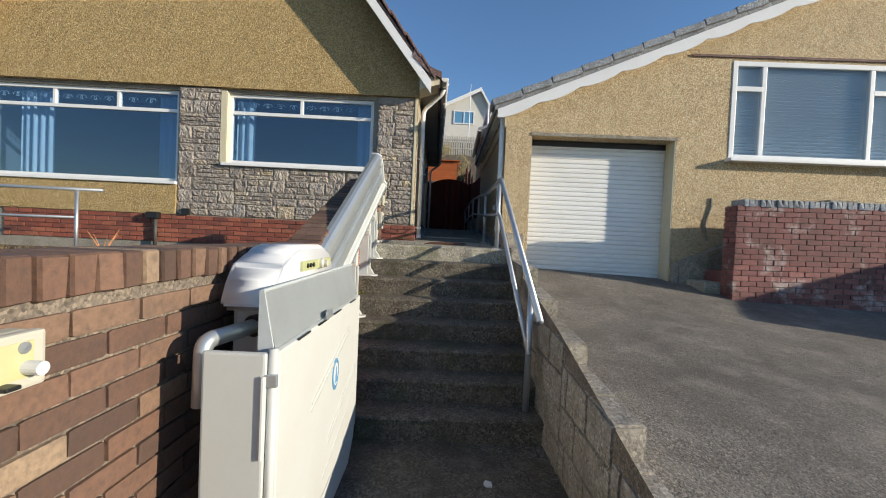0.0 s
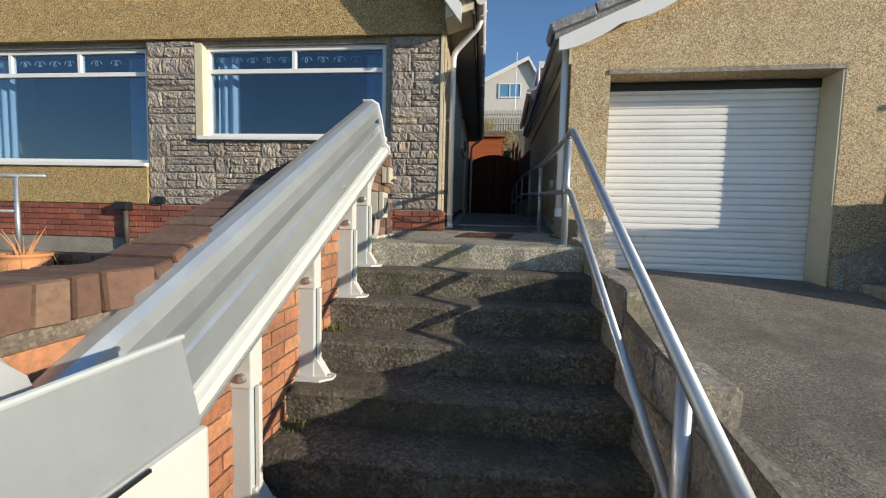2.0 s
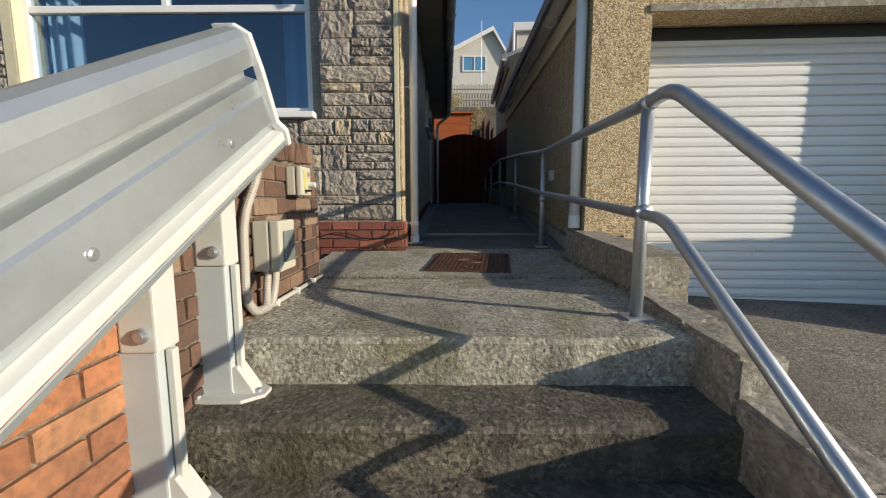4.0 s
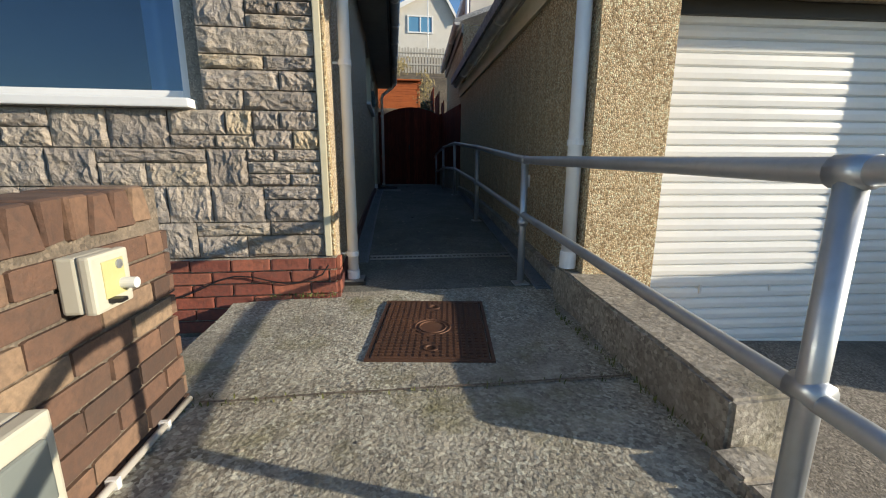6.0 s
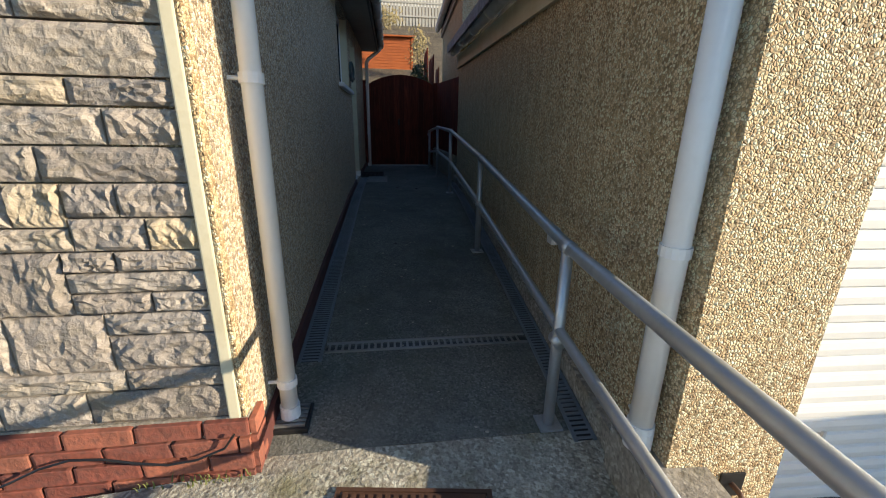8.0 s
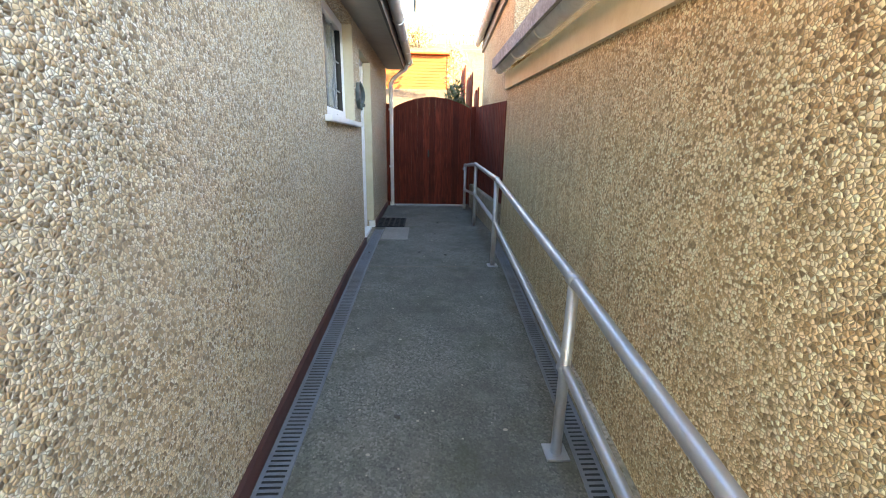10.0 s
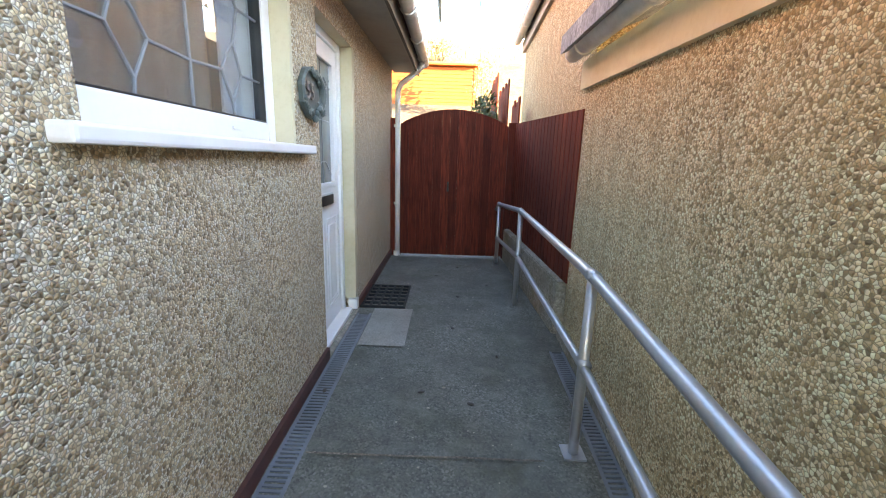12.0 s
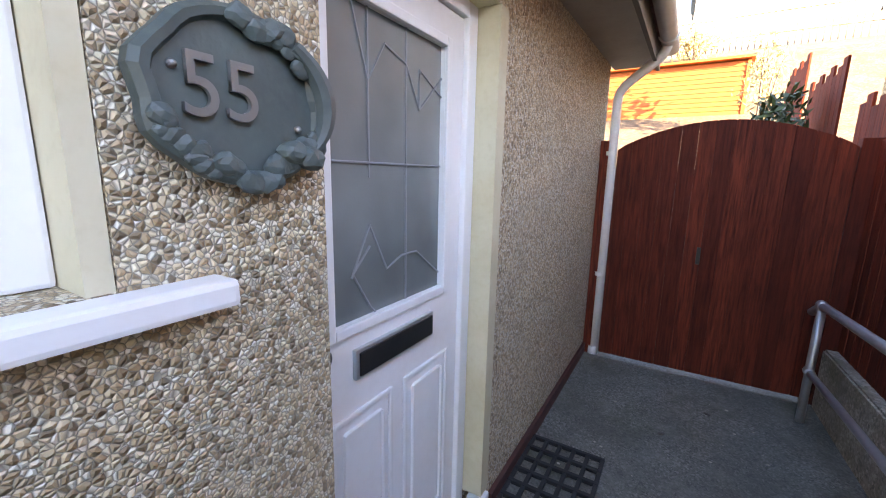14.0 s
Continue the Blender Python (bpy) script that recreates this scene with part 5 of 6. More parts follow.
# carriage: moulded cover, grey housing, grab bar
car = thing("lift_carriage", "white moulded drive housing with a grab bar and control strip", "lift carriage", pose(-0.80, 1.69, STREET, 0, 0, -1))
prof = [(0.15, 1.12), (0.15, 1.16), (0.18, 1.23), (0.25, 1.29), (0.33, 1.345), (0.42, 1.37), (0.76, 1.37), (0.88, 1.335), (0.93, 1.25), (0.97, 1.20), (0.97, 1.12)]
cv = prism(prof, -0.26, -0.05, "x")
bmesh.ops.bevel(cv, geom=list(cv.edges), offset=0.022, segments=3, affect="EDGES")
part("cover", cv, M_LIFTW, car, "white moulded cover", smooth=True)
part("housing", boxes((-0.25, -0.04, 0.24, 0.95, 0.55, 1.17), bevel=0.02), M_LIFTG, car, "grey steel housing")
part("grab_bar", tube(bmesh.new(), bend([(-0.10, 0.30, 1.065), (-0.19, -0.05, 1.06), (-0.19, -0.055, 0.85)], 0.04), 0.028, 16), M_ALU, car, "pale tubular grab bar", smooth=True)
part("bar_collar", tube(bmesh.new(), [(-0.125, 0.205, 1.064), (-0.135, 0.17, 1.063)], 0.042, 16), M_BLACK, car)
cp = part("control_strip", boxes((-0.052, -0.038, 0.42, 0.86, 1.255, 1.30), bevel=0.004), M_GREEN, car, "olive control strip")
bm = bmesh.new()
lathe(bm, [(0.026, 0), (0.026, 0.012), (0.018, 0.02), (0.018, 0.035), (0.001, 0.036)], 18)
bmesh.ops.transform(bm, matrix=Matrix.Translation((-0.038, 0.68, 1.278)) @ Matrix.Rotation(math.pi / 2, 4, "Y"), verts=bm.verts)
part("stop_button", bm, M_BOX, car, "round stop button on a pale collar")
for y in (0.48, 0.52, 0.56):
    bm = bmesh.new()
    lathe(bm, [(0.011, 0), (0.011, 0.006), (0.001, 0.007)], 12)
    bmesh.ops.transform(bm, matrix=Matrix.Translation((-0.038, y, 1.278)) @ Matrix.Rotation(math.pi / 2, 4, "Y"), verts=bm.verts)
    part("button", bm, M_BLACK, car)


# ---- switch boxes and conduits ----
def switch_box(at, w, d, h, label, key=False, lidded=False):
    s = thing("switch_box", label, "switch box", at)
    part("body", boxes((0, d * 0.6, -w / 2, w / 2, -h / 2, h / 2), bevel=0.008), M_BOX, s)
    part("lid", boxes((d * 0.6 + 0.003, d, -w / 2 - 0.002, w / 2 + 0.002, -h / 2 - 0.002, h / 2 + 0.002), bevel=0.008), M_BOX, s)
    if lidded:
        part("window_flap", boxes((d, d + 0.012, -w * 0.32, w * 0.32, -h * 0.33, h * 0.30), bevel=0.006), M_GLASSD, s, "smoky clear flap")
        part("flap_back", boxes((d - 0.001, d + 0.003, -w * 0.30, w * 0.30, -h * 0.30, h * 0.27)), M_LIFTG, s)
    if key:
        part("sticker", boxes((d, d + 0.002, -w * 0.25, w * 0.32, -h * 0.30, h * 0.36)), M_YELLOW, s, "faded yellow label")
        bm = bmesh.new()
        tube(bm, [(d, w * 0.22, -h * 0.12), (d + 0.035, w * 0.22, -h * 0.12)], 0.014, 14)
        part("rocker_knob", bm, M_LIFTW, s)
        bm = bmesh.new()
        lathe(bm, [(0.012, 0), (0.012, 0.005), (0.001, 0.006)], 14)
        bmesh.ops.transform(bm, matrix=Matrix.Translation((d, w * 0.18, h * 0.25)) @ Matrix.Rotation(math.pi / 2, 4, "Y"), verts=bm.verts)
        part("lock", bm, M_GALV, s)
        part("key", boxes((d, d + 0.03, -w * 0.22, -w * 0.02, -h * 0.38, -h * 0.30), bevel=0.003), M_BLACK, s)
    return s


switch_box(pose(-1.013, 5.592, 0.557, 0, 0, 0), 0.13, 0.075, 0.135, "weathered beige key switch box on the brick wall", key=True)
switch_box(pose(-1.013, 5.245, 0.283, 0, 0, 0), 0.155, 0.11, 0.20, "beige isolator box with a smoky flap on the brick wall", lidded=True)
switch_box(pose(stair_left(1.11) + 0.006, 1.11, -0.19, 0, 0, -1.7), 0.14, 0.08, 0.11, "weathered beige key switch box low on the garden wall", key=True)


def ribbed(pts, r, label):
    c = thing("conduit", label, "conduit")
    p = [Vector(q) + Vector((-0.05, 0.075, 0)) for q in pts]
    part("pipe", tube(bmesh.new(), p, r, 12), M_CONDUIT, c, smooth=True)
    bm = bmesh.new()
    acc, step = 0.0, 0.011
    for a, b in zip(p, p[1:]):
        L = (b - a).length
        while acc < L:
            q = a + (b - a) * (acc / L)
            d = (b - a).normalized() * 0.0028
            tube(bm, [q - d, q + d], r + 0.0022, 10)
            acc += step
        acc -= L
    g = part("ribs", bm, M_CONDUIT, c)
    g["kind"] = "stuff"
    return c


ribbed(bend([(-0.90, 5.06, 0.66), (-0.915, 5.07, 0.56), (-0.945, 5.0, 0.40), (-0.945, 4.985, 0.10), (-0.94, 5.04, 0.03), (-0.93, 5.16, 0.03), (-0.925, 5.19, 0.10), (-0.92, 5.20, 0.185)], 0.07), 0.0155, "ribbed beige conduit looping from the lift rail to the box")
ribbed(bend([(-0.92, 5.12, 0.185), (-0.925, 5.11, 0.06), (-0.94, 5.13, 0.03)], 0.04), 0.014, "short ribbed beige conduit below the isolator box")
wp = thing("wall_foot_pipe", "thin pale conduit clipped along the foot of the brick wall", "conduit")
part("pipe", tube(bmesh.new(), [(-0.995, 5.22, 0.02), (-0.995, 5.95, 0.02)], 0.011, 10), M_CONDUIT, wp, smooth=True)
for y in (5.32, 5.56, 5.80):
    part("clip", boxes((-1.013, -0.982, y - 0.008, y + 0.008, 0.003, 0.034), bevel=0.002), M_GUTTER, wp)

# ---- gate, fence and low wall ----
gate = thing("garden_gate", "closed red-brown boarded gate with an arched top", "gate", (0.215, 15.18, 0.375))
NB, GW = 13, 1.40
for k in range(NB):
    x0 = -GW / 2 + GW * k / NB
    x1 = x0 + GW / NB - 0.0006

    def arch(x):
        return 1.75 + 0.20 * max(0.0, math.cos(min(1.0, abs(x) / (GW / 2)) * math.pi / 2)) ** 0.8
    bm = prism([(x0, 0.03), (x1, 0.03), (x1, arch(x1)), ((x0 + x1) / 2, arch((x0 + x1) / 2)), (x0, arch(x0))], -0.02, 0.0 - 0.004 * (k % 2), "y", bevel=0.004)
    part("board", bm, M_FENCE, gate)
for z in (0.35, 1.5):
    part("ledge", boxes((-GW / 2, GW / 2, 0.002, 0.035, z, z + 0.09)), M_FENCE, gate)
part("finger_slot", boxes((-0.078, -0.052, -0.027, -0.018, 0.90, 1.03), bevel=0.003), M_BLACK, gate, "dark finger slot")
setting("gate_post", boxes((0.918, 1.02, 15.152, 15.23, 0.2, 2.18), bevel=0.006), M_FENCE, "red-brown gate post", "post")
setting("gate_post", boxes((-0.618, -0.497, 15.16, 15.23, 0.2, 2.2), bevel=0.006), M_FENCE, "red-brown gate post", "post")
def fence_x(y):
    """Face of the fence, which closes up to the gate post."""
    return 1.062 - 0.026 * (y - 12.69)


fence = thing("side_fence", "tall red-brown boarded fence above a low wall", "fence")
for k in range(22):
    y0 = 12.69 + 2.46 * k / 22
    y1 = y0 + 2.46 / 22 - 0.004
    xb = fence_x(y0)
    zt = 2.06 + 0.11 * (y0 - 12.69) / 2.46
    part("board", boxes((xb, xb + 0.018, y0, y1, 0.80, zt), bevel=0.002), M_FENCE, fence)
for z in (1.0, 1.85):
    part("fence_rail", prism([(fence_x(12.69) + 0.023, 12.69), (fence_x(15.15) + 0.023, 15.15), (fence_x(15.15) + 0.065, 15.15), (fence_x(12.69) + 0.065, 12.69)], z, z + 0.08, "z"), M_FENCE, fence)
lw = prism([(fence_x(12.72) - 0.06, 12.72), (fence_x(15.14) - 0.07, 15.14), (fence_x(15.14) + 0.15, 15.14), (fence_x(12.72) + 0.15, 12.72)], 0.1, 0.80, "z", bevel=0.012)
setting("low_wall", lw, M_RENDERC, "mossy rendered low wall under the fence", "wall")
for y0, y1, zt, xx in ((15.24, 15.95, 2.52, 1.04), (16.4, 17.6, 2.95, 1.05), (17.7, 18.9, 3.3, 1.02)):
    fp = thing("fence_panel", "red-brown fence panel stepping up the garden", "fence", group="fence panels up the garden")
    n = int((y1 - y0) / 0.12)
    for k in range(n):
        part("board", boxes((xx, xx + 0.02, y0 + 0.12 * k, y0 + 0.12 * k + 0.117, 0.2, zt - 0.05 * (k % 3)), bevel=0.002), M_FENCE, fp)

# rear block of the right house
rset("rear_wall_right", boxes((0.02, 3.2, 5.96, 9.6, -0.4, 3.46)), M_DASHR, "tan pebbledashed rear part of the neighbouring house", "wall")
rset("rear_fascia", boxes((-0.02, 0.02, 5.9, 9.7, 3.30, 3.46)), M_SOFFIT, "weathered fascia of the rear roof", "fascia")
rset("rear_roof", prism([(-0.15, 3.46), (3.3, 4.7), (3.3, 4.8), (-0.15, 3.54)], 5.9, 9.7, "y"), M_SLATE, "grey tiled rear roof", "roof")
gutter("gutter", -0.10, 5.88, 9.72, 3.47, 0.055, M_GUTTER, "weathered gutter along the rear roof", RH)
rset("dormer", boxes((0.28, 3.0, 6.9, 9.6, 3.3, 4.40)), M_RENDERW, "pale rendered dormer behind the garage roof", "dormer")
rset("dormer_fascia", boxes((0.18, 3.1, 6.8, 9.7, 4.40, 4.58), bevel=0.01), M_WHITE, "white fascia of the flat dormer roof", "fascia")
downpipe("white downpipe at the corner of the dormer", [(0.20, 6.83, 2.75), (0.20, 6.83, 4.42)], 0.035, [], M_WHITE, None, RH)

# ---- garden behind the gate ----
setting("garden_slope", prism([(15.35, 0.2), (30, 0.2), (30, 6.3), (26, 5.3), (22.6, 3.1), (19, 1.9), (15.35, 0.36)], -9.0, 5.0, "x"), M_SOIL, "rough garden rising behind the gate", "ground")
shed = thing("timber_shed", "orange stained clapboard shed up the garden", "shed", (-0.35, 22.6, 2.9))
for k in range(15):
    z = 0.10 * k
    part("clapboard", prism([(-0.012, z), (-0.026, z + 0.002), (-0.012, z + 0.104), (0.0, z + 0.104)], -1.5, 1.22, "x"), M_SHED, shed)
part("corner_post", boxes((1.20, 1.27, -0.035, 0.03, 0, 1.52)), M_SHED, shed)
part("shed_roof", boxes((-1.65, 1.35, -0.18, 2.2, 1.53, 1.58)), M_SHED, shed)
part("shed_side", boxes((1.18, 1.21, 0.0, 2.1, 0, 1.5)), M_SHED, shed)
part("shed_back", boxes((-1.48, 1.18, 0.03, 0.06, 0, 1.5)), M_DARKWOOD, shed)


def bush(label, x, y, z, r, h, n, seed, mat=M_LEAF):
    b = thing("shrub", label, "shrub", (x, y, z))
    rnd = random.Random(seed)
    for k in range(4):
        bm = bmesh.new()
        a = rnd.random() * 6.28
        tube(bm, [(0, 0, 0), (0.3 * r * math.cos(a), 0.3 * r * math.sin(a), h * 0.4), (0.6 * r * math.cos(a), 0.6 * r * math.sin(a), h * 0.8)], [0.02, 0.014, 0.006], 6)
        part("stem", bm, M_DARKWOOD, b)
    bm = bmesh.new()
    for k in range(n):
        d = Vector((rnd.gauss(0, 1), rnd.gauss(0, 1), rnd.gauss(0, 1))).normalized() * (rnd.random() ** 0.4)
        d *= 0.75 + 0.5 * noise.noise(d * 2.1 + Vector((seed, 0, 0)))
        c = Vector((d.x * r, d.y * r, h * 0.55 + d.z * h * 0.5))
        u = Vector((rnd.gauss(0, 1), rnd.gauss(0, 1), rnd.gauss(0, 1))).normalized()
        v = u.orthogonal().normalized()
        s = 0.03 + 0.03 * rnd.random()
        vs = [bm.verts.new(c + s * (p * u * 1.4 + q * v)) for p, q in ((-1, 0), (0, -0.5), (1, 0), (0, 0.5))]
        bm.faces.new(vs)
    g = part("foliage", bm, mat, b)
    g["kind"] = "stuff"
    return b


bush("dark evergreen shrub behind the gate", 0.70, 16.9, 0.9, 0.42, 1.95, 2600, 3)
bush("thin pale shrub beside the shed", 1.05, 21.5, 2.6, 0.5, 2.3, 500, 8, M_STRAW)
bush("low brush along the upper fence", -0.2, 26.6, 5.3, 1.2, 1.2, 1200, 5, M_STRAW)
pf = thing("picket_fence", "silvered upright picket fence on the bank above", "fence")
for k in range(44):
    x = -2.6 + 0.16 * k
    part("picket", boxes((x, x + 0.11, 28.0, 28.025, 5.6, 7.2 + 0.03 * ((k * 7) % 3)), bevel=0.003), M_GREYWOOD, pf)
for z in (6.35, 6.95):
    part("fence_rail", boxes((-2.6, 4.5, 27.95, 27.999, z, z + 0.07)), M_GREYWOOD, pf)


def far_house(at, w, d, eave, ridge, off, label, wins, wall=M_RENDERW):
    """A gabled house far up the hill; local x across its gable, which faces -y."""
    h = thing("hill_house", label, "house", at)
    bm = prism([(0, -4), (w, -4), (w, eave), (w * off, ridge), (0, eave)], 0, d, "y")
    part("wall", bm, wall, h)
    for sgn, (xa, za), (xb, zb) in ((1, (w + 0.3, eave - 0.25 * (ridge - eave) / (w * (1 - off))), (w * off, ridge)), (-1, (-0.3, eave - 0.3 * (ridge - eave) / (w * off)), (w * off, ridge))):
        part("roof", prism([(xa, za), (xb, zb), (xb, zb + 0.14), (xa, za + 0.14)], -0.3, d + 0.3, "y"), M_SLATE, h)
        part("barge_board", prism([(xa, za - 0.16), (xb, zb - 0.16), (xb, zb + 0.15), (xa, za + 0.15)], -0.34, -0.3, "y"), M_WHITE, h)
    for x0, x1, z0, z1 in wins:
        wn_ = part("window", boxes((x0, x1, -0.03, 0.0, z0, z1)), M_BLUE, h, "blue-grey pane in a white frame")
        f = 0.09
        part("frame", boxes((x0, x0 + f, -0.07, -0.031, z0, z1), (x1 - f, x1, -0.07, -0.031, z0, z1), (x0 + f, x1 - f, -0.07, -0.031, z0, z0 + f), (x0 + f, x1 - f, -0.07, -0.031, z1 - f, z1), ((x0 + x1) / 2 - 0.04, (x0 + x1) / 2 + 0.04, -0.068, -0.031, z0 + f, z1 - f)), M_WHITE, wn_)
    return h


far_house((-0.5, 35.2, 7.0), 4.7, 8, 4.35, 6.15, 0.78, "grey rendered house with a white-trimmed gable on the hill", [(1.4, 3.2, 3.15, 4.3), (1.2, 3.6, 0.2, 1.6)])
far_house((-14.5, 36.0, 7.0), 7, 9, 3.4, 5.0, 0.5, "pale rendered house on the hill", [(1.2, 2.8, 2.0, 3.1), (4.2, 5.8, 2.0, 3.1)])
far_house((7.5, 37.0, 7.0), 8, 9, 3.4, 5.2, 0.5, "pale rendered house on the hill", [(1.2, 2.8, 2.0, 3.1), (4.2, 5.8, 2.0, 3.1)])
mast = part("aerial_pole", tube(bmesh.new(), [(1.9, 30.0, 5.9), (1.9, 30.0, 11.6)], 0.025, 8), M_GALV)
tagged(mast, "thin grey pole above the picket fence", "pole")

# ---- left garden ----
setting("garden_bed", boxes((-8.2, -1.75, 2.0, 6.96, -1.2, -0.50)), M_SOIL, "bare soil terrace before the bungalow", "ground")
setting("side_gap", boxes((-1.75, -1.0, 5.7, 6.96, -1.2, -0.17)), M_CONC, "sunken ground between wall and bungalow", "ground")
tr = thing("terrace_rail", "galvanised tube rail on the garden terrace", "handrail")
part("post", tube(bmesh.new(), [(-5.35, 6.10, -0.52), (-5.35, 6.10, 0.54)], 0.024, 12), M_GALV, tr, smooth=True)
part("top_rail", tube(bmesh.new(), [(-7.9, 6.05, 0.56), (-5.02, 6.14, 0.56)], 0.024, 12), M_GALV, tr, smooth=True)
part("lower_rail", tube(bmesh.new(), [(-7.9, 6.05, 0.14), (-5.35, 6.10, 0.16)], 0.018, 12), M_GALV, tr, smooth=True)
part("post", tube(bmesh.new(), [(-7.75, 6.06, -0.52), (-7.75, 6.06, 0.54)], 0.024, 12), M_GALV, tr, smooth=True)
pot = thing("plant_pot", "round terracotta pot with a leafless plant on the garden wall", "plant pot", (-4.40, 5.40, -0.50))
part("pot_body", lathe(bmesh.new(), [(0.10, 0.0), (0.16, 0.04), (0.20, 0.12), (0.20, 0.20), (0.185, 0.235), (0.205, 0.24), (0.205, 0.27), (0.18, 0.27), (0.165, 0.22), (0.001, 0.21)], 28), M_TERRA, pot, smooth=True)
rnd = random.Random(9)
for k in range(7):
    a = rnd.random() * 6.28
    bm = bmesh.new()
    tube(bm, [(0.03 * math.cos(a), 0.03 * math.sin(a), 0.2), (0.07 * math.cos(a), 0.07 * math.sin(a), 0.33), (0.16 * math.cos(a), 0.16 * math.sin(a), 0.42 + 0.12 * rnd.random())], [0.009, 0.006, 0.002], 6)
    part("stalk", bm, M_TERRA, pot)
hop = thing("rainwater_hopper", "small dark hopper and waste pipe on the brick base", "waste pipe", (-4.85, 6.93, -0.12))
part("hopper", boxes((-0.09, 0.09, -0.06, 0.05, 0.33, 0.44), bevel=0.012), M_BLACK, hop)
part("pipe", tube(bmesh.new(), [(0.03, 0, -0.13), (0.03, 0, 0.34)], 0.03, 12), M_DARKWOOD, hop, smooth=True)
vent = part("air_vent", boxes((-4.42, -4.29, 6.94, 6.98, 0.30, 0.40), bevel=0.008), M_BLACK)
tagged(vent, "small dark vent cowl on the stone", "vent")
cable = thing("loose_cable", "thin dark cable sagging along the brick base", "cable")
part("wire", tube(bmesh.new(), [(-1.9 + 0.1 * k, 6.963, 0.08 + 0.045 * math.cos(k * 0.9) + 0.010 * k) for k in range(13)] + [(-0.66, 6.962, 0.25)], 0.0045, 6), M_BLACK, cable)


def tufts(name, label, rows, mat, seed, lo, hi, w=0.004):
    bm = bmesh.new()
    rnd = random.Random(seed)
    for x0, x1, y0, y1, z, n in rows:
        for k in range(n):
            x, y = x0 + (x1 - x0) * rnd.random(), y0 + (y1 - y0) * rnd.random()
            h = lo + (hi - lo) * rnd.random()
            a = rnd.random() * 6.28
            l = h * (0.2 + 0.7 * rnd.random())
            p = [Vector((x, y, z)), Vector((x + 0.4 * l * math.cos(a), y + 0.4 * l * math.sin(a), z + h * 0.7)), Vector((x + l * math.cos(a), y + l * math.sin(a), z + h))]
            s = Vector((-math.sin(a), math.cos(a), 0)) * w
            q = [bm.verts.new(v) for v in (p[0] - s, p[0] + s, p[1] + s * 0.7, p[1] - s * 0.7, p[2])]
            bm.faces.new(q[:4])
            bm.faces.new((q[3], q[2], q[4]))
    return tagged(part(name, bm, mat), label, name.replace("_", " "), kind="stuff")


tufts("dry_grass", "dry straw-coloured grass on the terrace", [(-7.6, -4.7, 3.6, 5.5, -0.50, 3400), (-4.0, -2.2, 4.6, 5.6, -0.50, 300)], M_STRAW, 2, 0.10, 0.34)
moss_rows = [(-1.06, -0.93, NOSE - GOING * i + 0.16, NOSE - GOING * i + 0.28, -RISE * i, 120) for i in range(1, 7)]
tufts("moss", "green moss tufts in the corners of the steps", moss_rows + [(-1.2, -0.92, 5.88, 6.0, 0.0, 60), (-0.9, 0.6, 5.91, 5.96, 0.0, 90), (-1.0, -0.62, 6.93, 6.97, 0.06, 70), (0.62, 0.66, 5.3, 6.7, 0.02, 160)], M_MOSS, 6, 0.008, 0.03, 0.003)
bm = bmesh.new()
rnd = random.Random(21)
for x0, x1, y0, y1, n, zf in ((-0.45, 0.6, 7.7, 15.0, 170, path_z), (-0.9, 0.62, 4.95, 7.4, 130, path_z), (-1.1, 0.3, -0.2, 2.6, 60, lambda y: STREET), (0.8, 6, 1.0, 6.3, 60, None)):
    for k in range(n):
        x, y = x0 + (x1 - x0) * rnd.random(), y0 + (y1 - y0) * rnd.random()
        z = zf(y) if zf else drive_z(x, y) + 0.006
        s = 0.003 + 0.006 * rnd.random() ** 3
        bmesh.ops.create_icosphere(bm, subdivisions=1, radius=s, matrix=Matrix.Translation((x, y, z + s * 0.3)) @ Matrix.Diagonal((1.4, 1, 0.5, 1)))
tagged(part("grit", bm, M_DEBRIS), "small grit and crumbs scattered on the ground", "grit", kind="stuff")
leafbits = bmesh.new()
for x, y in ((0.03, 11.85), (0.31, 11.75), (-0.52, 11.83), (0.22, 12.75), (0.52, 12.3), (0.28, 13.5), (0.05, 14.2), (-0.05, 9.3), (0.3, 14.6), (0.6, 13.9)):
    bmesh.ops.create_icosphere(leafbits, subdivisions=1, radius=0.018, matrix=Matrix.Translation((x, y, path_z(y) + 0.008)) @ Matrix.Rotation(x * 9, 4, "Z") @ Matrix.Diagonal((1.3, 0.7, 0.45, 1)))
tagged(part("dead_leaves", leafbits, M_DARKWOOD), "small dark dead leaves on the alley floor", "leaves", kind="stuff")
litter = part("litter_scrap", prism([(-0.02, -0.015), (0.015, -0.025), (0.025, 0.01), (0.0, 0.03), (-0.022, 0.015)], 0, 0.012, "z"), M_LIFTW)
litter.matrix_world = pose(0.12, 2.62, STREET + 0.003, 4, 3, 20)
tagged(litter, "small crumpled white paper scrap on the ground", "litter")


# ---- bricks and stones ----
def brick_mesh(name, mat, k):
    """A unit brick, its arrises worn."""
    bm = bmesh.new()
    box(bm, -0.5, 0.5, 0.0, 1.0, -0.5, 0.5)
    for v in bm.verts:
        v.co += Vector((0.02 * noise.noise(v.co * 5 + Vector((k, 0, 0))), 0.1 * noise.noise(v.co * 3 + Vector((0, k, 0))), 0.05 * noise.noise(v.co * 4 + Vector((0, 0, k)))))
    bmesh.ops.bevel(bm, geom=[e for e in bm.edges if min(v.co.y for v in e.verts) < 0.4], offset=0.045, segments=1, affect="EDGES")
    return finish(bm, name, mat)


